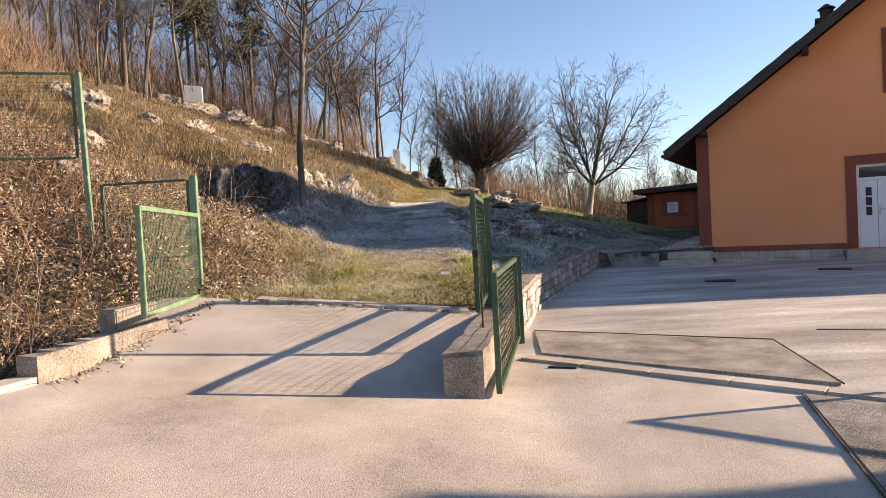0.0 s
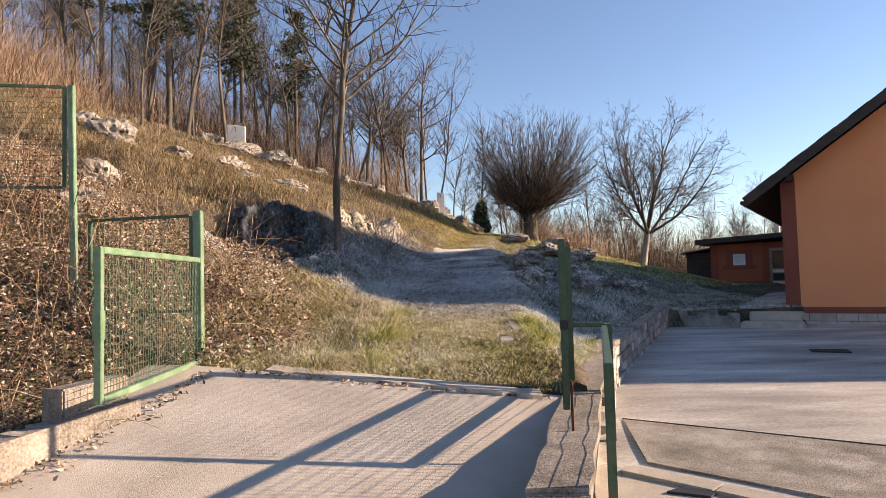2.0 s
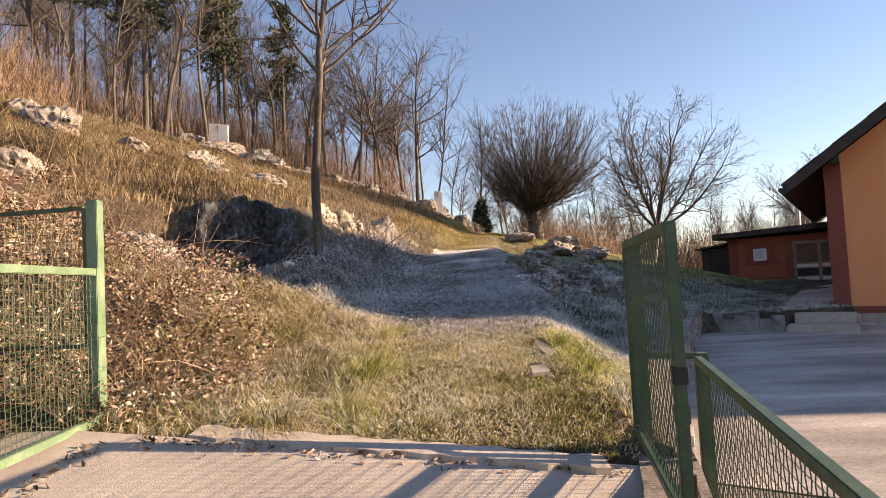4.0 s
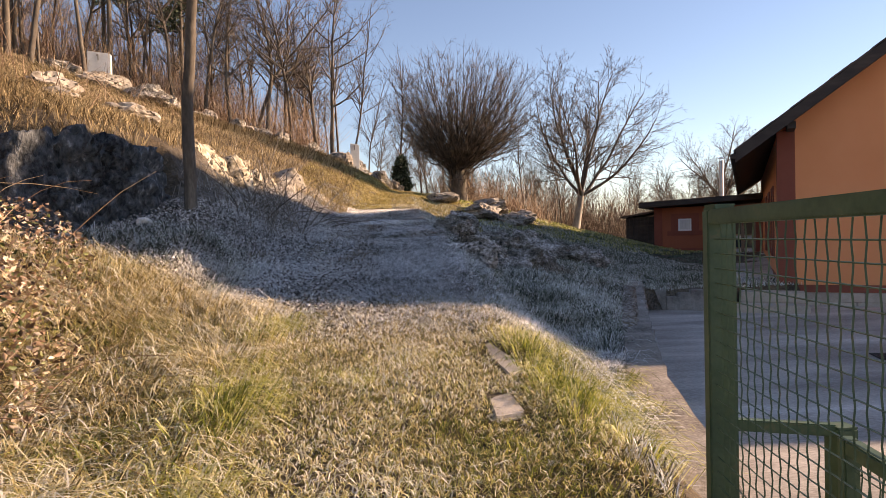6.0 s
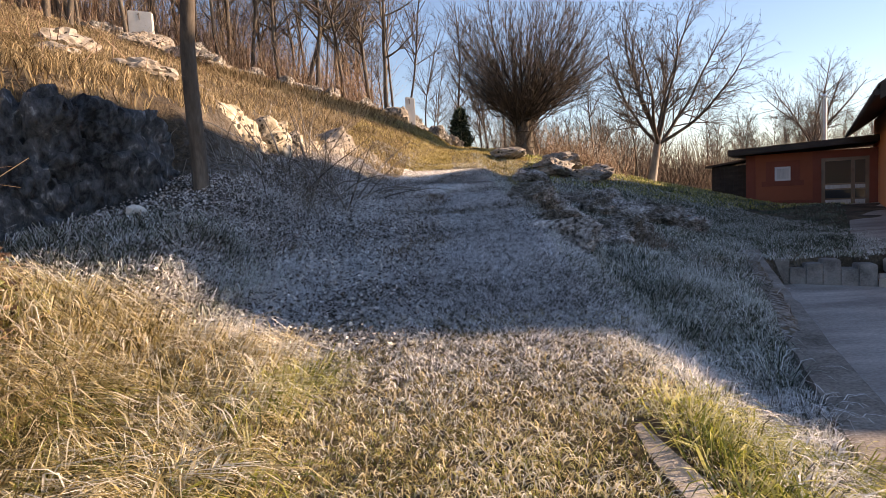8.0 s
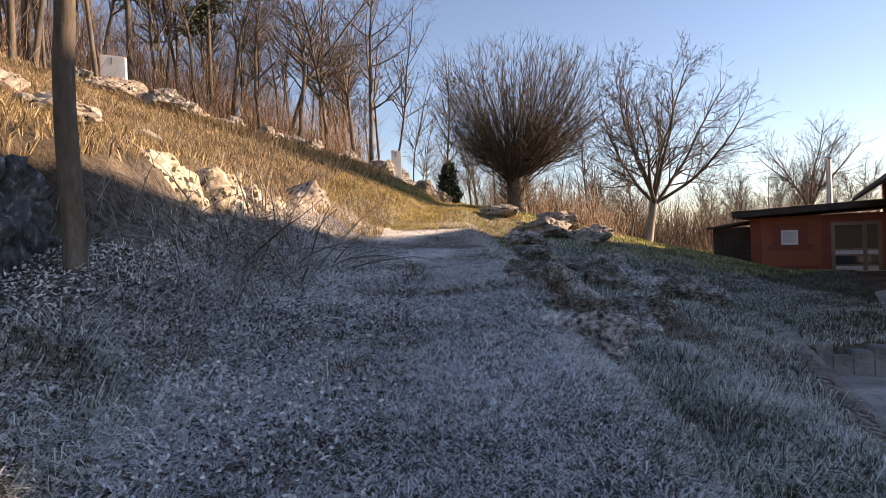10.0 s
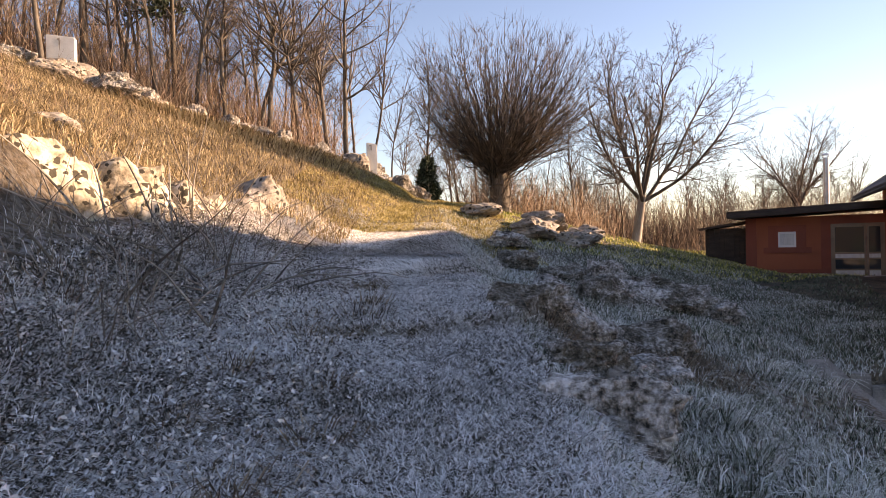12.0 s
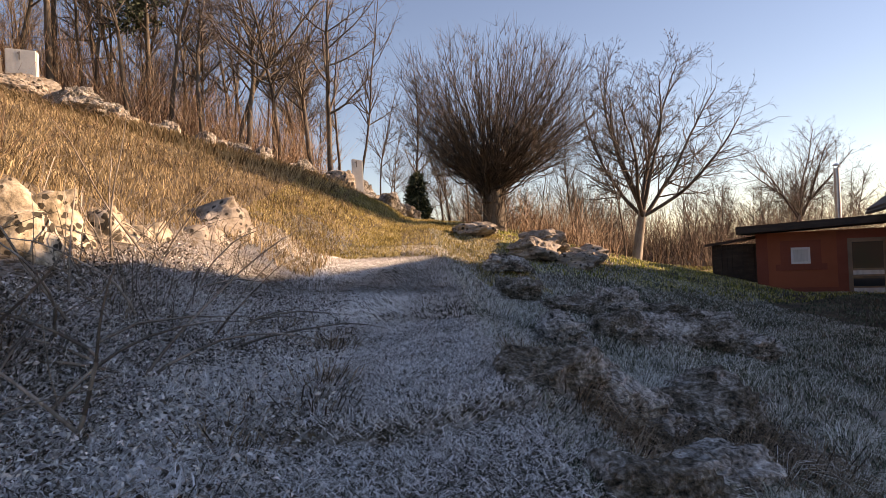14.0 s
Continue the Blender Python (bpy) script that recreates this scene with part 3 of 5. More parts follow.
for i, (x, y, sx, sy, sz) in enumerate(((2.6, 22.3, 1.3, 1.5, 0.65), (3.1, 23.2, 1.4, 1.4, 0.8), (3.7, 22.2, 1.0, 1.2, 0.6), (1.5, 24.2, 1.3, 1.0, 0.5), (4.3, 23.4, 1.1, 1.0, 0.6))):
    boulder(x, y, height(x, y) + sz * 0.25, sx, sy, sz, 190 + i, LIME, "pale sunlit limestone blocks by a bushy tree", 50 * i, 4)
for i, (x, y, sx, sy) in enumerate(((-0.04, 4.6, 0.14, 0.85), (-0.18, 3.7, 0.18, 0.42))):
    ob = lone("edging_stone", Geo().slab([(-sx / 2, -sy / 2), (sx / 2, -sy / 2 + 0.06), (sx / 2 + 0.015, -0.1), (sx / 2 - 0.03, sy / 2), (-sx / 2 + 0.03, sy / 2 - 0.07), (-sx / 2 - 0.01, 0.08)], -0.12, 0.02), CONCRETE, "flat edging stone half sunk in grass", "stone", "edging stones", bevel=0.02)
    ob.matrix_world = pose(x, y, height(x, y) - 0.012, 5, 3 * i - 2, 5 - 9 * i)

# ---- walls and kerbs ----
wall = thing("low_wall", "weathered stone and concrete retaining wall beside a yard", "wall", kind="structure")
n = 46
ys = np.linspace(WALL_Y[0], WALL_Y[-1], n)
xs, zs = np.interp(ys, WALL_Y, WALL_X), np.interp(ys, WALL_Y, WALL_Z)
core, cap = Geo(), Geo()
rng = np.random.default_rng(5)
wide = np.interp(ys, [-0.35, 2.3, 3, 13.6], [0.32, 0.34, 0.3, 0.34])
jit = rng.normal(0, 0.012, (n, 3))
for k in range(n - 1):
    ring = [(xs[k] - wide[k] + jit[k, 0], ys[k]), (xs[k] - 0.02, ys[k]), (xs[k + 1] - 0.02, ys[k + 1]), (xs[k + 1] - wide[k + 1] + jit[k + 1, 0], ys[k + 1])]
    core.slab(ring, -0.1, [zs[k] - 0.06, zs[k] - 0.06, zs[k + 1] - 0.06, zs[k + 1] - 0.06])
    ring = [(xs[k] - wide[k] - 0.01 + jit[k, 0], ys[k]), (xs[k] + 0.015 + jit[k, 1], ys[k]), (xs[k + 1] + 0.015 + jit[k + 1, 1], ys[k + 1]), (xs[k + 1] - wide[k + 1] - 0.01 + jit[k + 1, 0], ys[k + 1])]
    za, zb = zs[k] + jit[k, 2] * 0.6, zs[k + 1] + jit[k + 1, 2] * 0.6
    cap.slab(ring, [zs[k] - 0.062] * 2 + [zs[k + 1] - 0.062] * 2, [za, za, zb, zb])
part("wall_core", core, OLD_CONC, wall)
part("coping", cap, OLD_CONC, wall, "worn concrete coping")
front = Geo().box(-0.335, 0.01, -0.475, -0.445, -0.1, 0.43)
part("wall_end", front, CONCRETE_AGG, wall, "coarse pebbly concrete end face", 0.01)
rng = np.random.default_rng(15)
for row in range(4):
    t = 0.01 * row
    while t < 1:
        dt = rng.uniform(0.018, 0.036)
        y0, y1 = 2.5 + 11.1 * t, 2.5 + 11.1 * min(t + dt, 1)
        x0, x1 = np.interp(y0, WALL_Y, WALL_X), np.interp(y1, WALL_Y, WALL_X)
        top = np.interp(y0, WALL_Y, WALL_Z) - 0.065
        z0, z1 = top * row / 4 + 0.012, top * (row + 1) / 4 - 0.006
        out_ = rng.uniform(0.02, 0.055)
        sh = rng.uniform(-0.015, 0.015, 4)
        part("wall_stone", Geo().slab([(x0 - 0.03, y0 + 0.008), (x0 + out_, y0 + 0.012 + abs(sh[0])), (x1 + out_ + sh[1], y1 - 0.012), (x1 - 0.03, y1 - 0.004)], [z0, z0 + 0.01, z0, z0], [z1, z1 - 0.012, z1 + sh[2] * 0.3, z1]), WALL_STONE, wall)
        t += dt
cross = thing("stone_edging_wall", "low dark dry-stone wall between a lawn and a yard", "wall", kind="structure")
cw = Geo()
for k in range(7):
    t = k / 7
    x, y = 4.75 + 1.55 * t, 13.65 - 0.95 * t
    cw.slab([(x, y), (x + 0.24, y - 0.14), (x + 0.34, y + 0.2), (x + 0.1, y + 0.34)], -0.05, 0.52 + 0.09 * math.sin(k * 2.1))
part("wall_core", cw, WALL_STONE, cross, "", 0.02)
st = Geo().slab([(6.3, 12.65), (7.5, 11.95), (7.85, 12.5), (6.65, 13.2)], 0, 0.30)
st2 = Geo().slab([(6.7, 13.05), (7.75, 12.45), (8.05, 12.9), (7.0, 13.6)], 0.3, 0.52)
steps = thing("garden_steps", "two pale frosty stone steps beside a house corner", "steps", kind="structure")
part("step", st, PLINTH, steps, "", 0.02)
part("step", st2, PLINTH, steps, "", 0.02)
side = Geo().slab([(8.0 - 1.1, 13.7 + 0.6), (7.95, 13.85), (14.75, 24.3), (13.7, 25.0)], 0.3, [0.62, 0.64, 0.98, 0.96])
lone("side_path", side, COURT, "sloping concrete path along a house wall", "path", kind="structure", bevel=0.01)

kerb = thing("kerb", "weathered concrete kerb beside a sloping drive", "kerb", kind="structure")
g = Geo()
for k in range(8):
    t0, t1 = k / 8, (k + 1) / 8
    a, b = (-3.72 + 0.47 * t0, -0.5 + 1.5 * t0), (-3.72 + 0.47 * t1, -0.5 + 1.5 * t1)
    g.slab([a, b, (b[0] - 0.2, b[1] + 0.04), (a[0] - 0.2, a[1] + 0.04)], 0.1, [0.63 + 0.1 * t0, 0.63 + 0.1 * t1] * 2)
part("kerb_stone", g, OLD_CONC, kerb)
part("kerb_block", Geo().slab([(-3.52, 0.45), (-3.34, 1.0), (-3.5, 1.06), (-3.72, 0.5)], 0.4, [0.90, 0.92, 0.92, 0.90]), OLD_CONC, kerb, "", 0.012)
g = Geo()
for k in range(5):
    a = (-3.72 - 0.2 * k, -0.52 - 0.62 * k)
    b = (-3.72 - 0.2 * (k + 1) + 0.004, -0.52 - 0.62 * (k + 1) + 0.01)
    za, zb = (float(paving(np.array(p_[0]), np.array(p_[1]))) + 0.06 for p_ in (a, b))
    g.slab([a, (a[0] - 0.24, a[1] + 0.05), (b[0] - 0.24, b[1] + 0.05), b], -0.1, [za, za, zb, zb])
part("kerb_slab", g, CONCRETE, kerb)
far = Geo()
for k in range(28):
    x0, x1 = -2.62 + 0.095 * k, -2.62 + 0.095 * (k + 1)
    za, zb = (float(paving(np.array(x_), np.array(2.12))) + 0.025 for x_ in (x0, x1))
    w0_, w1_ = (2.16 - 0.005 * m_ + 0.018 * math.sin(m_ * 2.3) + 0.012 * math.sin(m_ * 5.1) for m_ in (k, k + 1))
    far.slab([(x0, w0_), (x1, w1_), (x1, 2.40 - 0.005 * k + 0.03 * math.sin(k * 1.9 + 1.9)), (x0, 2.40 - 0.005 * k + 0.03 * math.sin(k * 1.9))], 0.3, [za, zb, zb + 0.01, za + 0.01])
lone("drive_edge", far, CONCRETE, "concrete strip where the drive meets the grass", "kerb", kind="structure")
stake = Geo().bar((-2.5, 2.26, 0.62), (-2.46, 2.62, 0.80), 0.035)
lone("rusty_stake", stake, RUST, "short rusty iron bar at the drive's edge", "iron bar", bevel=0.004)

# bands and slabs of the court
strip = Geo()
for k in range(8):
    a, b = k * 0.75, (k + 1) * 0.75 - 0.012
    p, q_ = np.array([0.56, 1.26]) + a * np.array([0.735, -0.678]), np.array([0.56, 1.26]) + b * np.array([0.735, -0.678])
    w = np.array([0.678, 0.735]) * 0.2
    strip.slab([tuple(p), tuple(q_), tuple(q_ + w), tuple(p + w)], -0.05, 0.034)
lone("gate_sill", strip, CONCRETE, "pale concrete strip across the yard entrance", "concrete strip", kind="structure", bevel=0.006)
apron = Geo().slab([(0.84, 1.5), (3.05, -0.52), (3.55, 1.5), (1.02, 3.1)], -0.05, 0.03)
lone("apron_slab", apron, CONCRETE_AGG, "darker rough concrete slab in a yard", "concrete slab", kind="structure")
outer = Geo().slab([(2.62, -0.72), (1.93, -2.6), (1.3, -4.2), (5.6, -6.2), (5.2, -3.1)], -0.05, 0.016)
lone("outer_slab", outer, CONCRETE_AGG, "darker rough concrete slab outside a yard entrance", "concrete slab", kind="structure")
joint = Geo()
joint.bar((2.6, -0.72, 0.014), (1.28, -4.25, 0.014), 0.009, 0.012)
for a, b in (((1.02, 3.13), (3.6, 1.52)), ((3.58, 1.5), (3.06, -0.55)), ((4.4, 2.0), (9, 0.4)), ((3.0, 12.0), (9.5, 7.0))):
    joint.bar((*a, 0.030), (*b, 0.030), 0.013, 0.012)
lone("slab_joint", joint, SOIL, "earth-filled joint between concrete slabs", "joint", kind="structure")


def grate(x, y, w, d, turn):
    gr = thing("drain_grate", "dark iron drain grate set in concrete", "drain", "yard drains", at=pose(x, y, float(paving(np.array(x), np.array(y))) + 0.012, 0, 0, turn))
    f = Geo().box(-w / 2, w / 2, -d / 2, -d / 2 + 0.03, -0.03, 0.006).box(-w / 2, w / 2, d / 2 - 0.03, d / 2, -0.03, 0.006)
    f.box(-w / 2, -w / 2 + 0.03, -d / 2 + 0.03, d / 2 - 0.03, -0.03, 0.006).box(w / 2 - 0.03, w / 2, -d / 2 + 0.03, d / 2 - 0.03, -0.03, 0.006)
    part("frame", f, BLACK, gr)
    for k in range(9):
        xx = -w / 2 + w * (k + 1) / 10
        part("grate_bar", Geo().box(xx - 0.012, xx + 0.012, -d / 2 + 0.03, d / 2 - 0.03, -0.02, 0.003), BLACK, gr)
    part("pit", Geo().box(-w / 2, w / 2, -d / 2, d / 2, -0.06, -0.006), BLACK, gr)


grate(5.95, 8.0, 0.62, 0.4, -20)
grate(9.3, 9.2, 0.7, 0.35, -33)
lone("dead_leaf_clump", Geo().slab([(0.78, 0.78), (1.05, 0.66), (1.12, 0.74), (0.9, 0.86)], 0.0, 0.025), BLACK, "dark clump of wet leaves on concrete", "leaves")


# ---- gates and fences ----
def wires(w, h, pitch, r, seed, x0=0.0, z0=0.0):
    """A woven grid of crimped wires in the xz plane."""
    g = Geo()
    for n_, length, up in ((int(w / pitch), h, True), (int(h / pitch), w, False)):
        for i in range(1, n_ + 1):
            c = (w if up else h) * i / (n_ + 1)
            m = int(length / pitch)
            pts = [(x0 + c, 0.0022 * (-1) ** (i + k), z0 + length * k / m) if up else (x0 + length * k / m, 0.0008 * (-1) ** (i + k + 1), z0 + c) for k in range(m + 1)]
            for a, b in zip(pts, pts[1:]):
                g.tube(a, b, r, n=3, cap=False)
    return g


def gate_leaf(name, label, p0, p1, z0, h, frame_mat, wire_mat, bar=0.05, pitch=0.05, group="green wire gates"):
    a, b = Vector((*p0, 0)), Vector((*p1, 0))
    w = (b - a).length
    turn = math.degrees(math.atan2(b.y - a.y, b.x - a.x))
    leaf = thing(name, label, "gate", group, at=pose(a.x, a.y, z0, 0, 0, turn))
    for x in (0, w):
        part("stile", Geo().bar((x, 0, -0.02), (x, 0, h + bar / 2), bar), frame_mat, leaf, "", 0.005)
    for z in (0, h):
        part("rail", Geo().bar((bar / 2, 0, z), (w - bar / 2, 0, z), bar, bar), frame_mat, leaf, "", 0.005)
    part("wire_mesh", wires(w - bar, h - bar, pitch, 0.0026, 1, bar / 2, bar / 2), wire_mat, leaf, "crimped woven wire")
    return leaf


def post(label, x, y, z0, z1, w, mat, lean=(0, 0)):
    p = thing("fence_post", label, "fence post", "green gate posts")
    part("shaft", Geo().bar((x, y, z0), (x + lean[0], y + lean[1], z1), w), mat, p, "", 0.005)
    part("post_cap", Geo().bar((x + lean[0], y + lean[1], z1), (x + lean[0], y + lean[1], z1 + 0.006), w - 0.006), mat, p)
    return p


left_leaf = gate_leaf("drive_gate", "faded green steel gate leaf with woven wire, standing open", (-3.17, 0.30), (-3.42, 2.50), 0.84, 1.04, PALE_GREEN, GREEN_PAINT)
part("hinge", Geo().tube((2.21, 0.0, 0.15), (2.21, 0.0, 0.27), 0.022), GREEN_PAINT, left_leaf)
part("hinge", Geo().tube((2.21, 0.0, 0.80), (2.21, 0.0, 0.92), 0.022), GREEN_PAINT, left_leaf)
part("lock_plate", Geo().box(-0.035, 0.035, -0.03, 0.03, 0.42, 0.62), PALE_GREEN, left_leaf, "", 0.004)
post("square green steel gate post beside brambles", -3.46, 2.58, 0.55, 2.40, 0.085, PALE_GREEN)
post("tall leaning green fence post in dead brambles", -4.9, 2.75, 0.9, 3.9, 0.06, PALE_GREEN, (-0.12, 0.12))


def fence_panel(label, p0, p1, z0, z1):
    a, b = Vector((*p0, 0)), Vector((*p1, 0))
    w, turn = (b - a).length, math.degrees(math.atan2(b.y - a.y, b.x - a.x))
    f = thing("wire_fence", label, "fence", "green fence panels", at=pose(a.x, a.y, z0, 0, 0, turn))
    h = z1 - z0
    for x in (0, w):
        part("upright", Geo().bar((x, 0, 0), (x, 0, h), 0.035), GREEN_PAINT, f)
    for z in (0, h):
        part("rail", Geo().bar((0.018, 0, z), (w - 0.018, 0, z), 0.03), GREEN_PAINT, f)
    part("wire_mesh", wires(w, h, 0.06, 0.002, 2), GREEN_PAINT, f, "rusty woven wire")


fence_panel("green framed wire fence panel overgrown by brambles", (-4.75, 2.78), (-3.55, 2.62), 1.35, 2.36)
fence_panel("green framed wire fence panel high on a bank", (-7.3, 2.3), (-5.08, 2.84), 2.75, 3.88)

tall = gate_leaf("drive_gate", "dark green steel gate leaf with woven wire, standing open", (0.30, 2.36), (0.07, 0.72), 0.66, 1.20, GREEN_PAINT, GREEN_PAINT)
tw = Vector((0.23, 1.64, 0)).length
part("lock_box", Geo().box(tw - 0.02, tw + 0.03, -0.03, 0.03, 0.40, 0.48), GREEN_PAINT, tall, "dark green lock box", 0.004)
part("lock_box", Geo().box(tw - 0.02, tw + 0.032, -0.03, 0.03, 0.56, 0.63), BLACK, tall, "black latch keep", 0.004)
part("drop_rod", Geo().tube((tw - 0.05, 0.04, -0.34), (tw - 0.05, 0.04, 0.18), 0.011), RUST, tall, "rusty drop bolt")
post("square green steel gate post on a wall", 0.36, 2.42, 0.4, 1.90, 0.08, GREEN_PAINT)
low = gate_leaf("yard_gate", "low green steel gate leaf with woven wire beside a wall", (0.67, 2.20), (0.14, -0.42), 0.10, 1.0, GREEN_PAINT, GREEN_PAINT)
post("short green steel post of a yard gate", 0.72, 2.3, -0.05, 1.13, 0.075, GREEN_PAINT)
brace = Geo().bar((0.40, 2.42, 1.12), (0.70, 2.30, 1.12), 0.04)
lone("gate_brace", brace, GREEN_PAINT, "short green bar tying two gate posts together", "steel bar", bevel=0.004)
gate_leaf("yard_gate", "low green steel gate leaf with woven wire at the yard entrance", (4.5, -0.72), (6.1, -2.1), 0.05, 1.05, GREEN_PAINT, GREEN_PAINT)
post("short green steel post of a yard gate", 6.15, -2.15, -0.05, 1.15, 0.075, GREEN_PAINT)


# ---- the house ----
HOUSE = Matrix(((U[0], V[0], 0, C[0]), (U[1], V[1], 0, C[1]), (0, 0, 1, 0), (0, 0, 0, 1)))
W, L, EAVE, PITCH = 12.95, 15.5, 4.0, 0.72          # width, length, wall height at the eave, slope
house = thing("house", "orange rendered house with dark red trim and a dark gabled roof", "house", at=HOUSE)


def uz(ring, v0, v1):
    """A prism over a ring in the wall's own plane (u, z), from v0 to v1."""
    g = Geo()
    n_ = len(ring)
    g.v = [(u, v0, z) for u, z in ring] + [(u, v1, z) for u, z in ring]
    g.f = [tuple(range(n_)), tuple(range(2 * n_ - 1, n_ - 1, -1))] + [(k, n_ + k, n_ + (k + 1) % n_, (k + 1) % n_) for k in range(n_)]
    return g


def more(g, h):
    i = len(g.v)
    g.v += h.v
    g.f += [tuple(i + k for k in f) for f in h.f]
    return g


D0, D1, DZ0, DZ1 = 4.12, 5.72, 0.44, 2.76            # the front door's opening
peak = EAVE + PITCH * W / 2
FRONT = [uz([(0, 0.0), (D0, 0.0), (D0, EAVE), (0, EAVE)], 0, 0.3),
         uz([(D0, 0), (D1, 0), (D1, DZ0), (D0, DZ0)], 0, 0.3),
         uz([(D0, DZ1), (D1, DZ1), (D1, EAVE), (D0, EAVE)], 0, 0.3),
         uz([(D1, 0), (W, 0), (W, EAVE), (D1, EAVE)], 0, 0.3),
         uz([(0, EAVE), (5.0, EAVE), (5.0, EAVE + PITCH * 5.0)], 0, 0.3),
         uz([(5.0, EAVE), (6.6, EAVE), (6.6, 4.9), (5.0, 4.9)], 0, 0.3),
         uz([(5.0, 6.2), (6.6, 6.2), (6.6, EAVE + PITCH * (W - 6.6)), (W / 2, peak), (5.0, EAVE + PITCH * 5.0)], 0, 0.3),
         uz([(6.6, EAVE), (W, EAVE), (6.6, EAVE + PITCH * (W - 6.6))], 0, 0.3),
         ]
for g in FRONT:
    part("front_wall", g, ORANGE, house)
part("back_wall", uz([(0, 0), (W, 0), (W, EAVE), (W / 2, peak), (0, EAVE)], L - 0.3, L), ORANGE, house)
part("side_wall", Geo().box(W - 0.3, W, 0.3, L - 0.3, 0, EAVE), ORANGE, house)
WIN = ((2.3, 3.3), (4.9, 5.9), (7.6, 8.6))
sw, v_ = Geo(), 0.3
for a, b in WIN:
    sw.box(0, 0.3, v_, a, 0, EAVE).box(0, 0.3, a, b, 0, 1.35).box(0, 0.3, a, b, 2.75, EAVE)
    v_ = b
sw.box(0, 0.3, v_, L - 0.3, 0, EAVE)
part("side_wall", sw, ORANGE, house)
T = 0.018
trim = uz([(-T, 0.44), (0.34, 0.44), (0.34, EAVE + 0.1), (-T, EAVE)], -T, 0)
trim.box(-T, 0, 0, 0.34, 0.44, EAVE)
part("corner_band", trim, RED_TRIM, house, "dark red painted corner band")
part("base_band", Geo().box(0.342, D0 - 0.27, -T, 0, 0.44, 0.60), RED_TRIM, house, "dark red painted base band")
part("base_band", Geo().box(-T, 0, 0.342, L, 0.44, 0.75), RED_TRIM, house, "dark red painted base band")
sur = Geo().box(D0 - 0.26, D0, -0.03, 0, 0.44, DZ1 + 0.26).box(D1, D1 + 0.26, -0.03, 0, 0.44, DZ1 + 0.26).box(D0, D1, -0.03, 0, DZ1, DZ1 + 0.26)
part("door_surround", sur, RED_TRIM, house, "dark red door surround")
part("attic_surround", Geo().box(4.8, 5.0, -0.03, 0, 4.65, 6.4).box(6.6, 6.8, -0.03, 0, 4.65, 6.4).box(5.0, 6.6, -0.03, 0, 6.2, 6.4).box(5.0, 6.6, -0.05, 0, 4.7, 4.9), RED_TRIM, house, "dark red window surround")
att = part("attic_window", Geo().box(5.0, 6.6, 0.1, 0.16, 4.9, 6.2), WHITE, house, "white window frame")
for k in range(2):
    part("pane", Geo().box(5.07 + 0.77 * k, 5.76 + 0.77 * k, 0.092, 0.1, 4.97, 6.13), GLASS, att)
for a, b in WIN:
    part("window_surround", Geo().box(-0.03, 0, a - 0.2, a, 1.15, 2.95).box(-0.03, 0, b, b + 0.2, 1.15, 2.95).box(-0.03, 0, a, b, 2.75, 2.95).box(-0.05, 0, a, b, 1.15, 1.35), RED_TRIM, house, "dark red window surround")
    wf = part("window", Geo().box(0.12, 0.18, a, b, 1.35, 1.42).box(0.12, 0.18, a, b, 2.68, 2.75).box(0.12, 0.18, a, a + 0.07, 1.42, 2.68).box(0.12, 0.18, b - 0.07, b, 1.42, 2.68).box(0.12, 0.18, (a + b) / 2 - 0.04, (a + b) / 2 + 0.04, 1.42, 2.68), DARK_WOOD, house, "dark brown window frame")
    for c in (a + 0.07, (a + b) / 2 + 0.04):
        part("pane", Geo().box(0.145, 0.155, c, c + 0.39, 1.42, 2.68), GLASS, wf)
# door: frame, transom, narrow glazed side leaf and main leaf
door = part("front_door", Geo().box(D0, D0 + 0.07, 0.08, 0.16, DZ0, DZ1).box(D1 - 0.07, D1, 0.08, 0.16, DZ0, DZ1).box(D0 + 0.07, D1 - 0.07, 0.08, 0.16, DZ1 - 0.07, DZ1).box(D0 + 0.07, D1 - 0.07, 0.08, 0.16, DZ1 - 0.44, DZ1 - 0.36), WHITE, house, "white door frame")
part("transom_pane", Geo().box(D0 + 0.07, D1 - 0.07, 0.115, 0.125, DZ1 - 0.36, DZ1 - 0.07), GLASS, door, "dark transom pane")
part("side_leaf", Geo().box(D0 + 0.072, D0 + 0.48, 0.09, 0.14, DZ0 + 0.01, DZ1 - 0.445), WHITE, door, "white panelled side leaf", 0.004)
part("door_leaf", Geo().box(D0 + 0.49, D1 - 0.072, 0.09, 0.14, DZ0 + 0.01, DZ1 - 0.445), WHITE, door, "white panelled door leaf", 0.004)
for cu, w_ in ((D0 + 0.28, 0.07), (D0 + 1.0, 0.10)):
    for k in range(3):
        part("glass_panel", Geo().box(cu - w_, cu + w_, 0.078, 0.09, 1.35 + 0.27 * k, 1.58 + 0.27 * k), GLASS, door)
for k in range(4):
    part("raised_panel", Geo().box(D0 + 0.6, D1 - 0.2, 0.074, 0.09, 0.56 + 0.19 * k, 0.71 + 0.19 * k), WHITE, door, "", 0.006)
part("door_handle", Geo().box(D0 + 0.51, D0 + 0.55, 0.066, 0.09, 1.33, 1.58).tube((D0 + 0.53, 0.04, 1.5), (D0 + 0.64, 0.04, 1.5), 0.011).tube((D0 + 0.53, 0.04, 1.5), (D0 + 0.53, 0.08, 1.5), 0.011), STEEL, door, "steel lever handle")
part("door_step", Geo().box(D0 - 0.3, D1 + 0.3, -0.5, -0.001, 0, 0.42), CONCRETE, house, "concrete door step", 0.01)
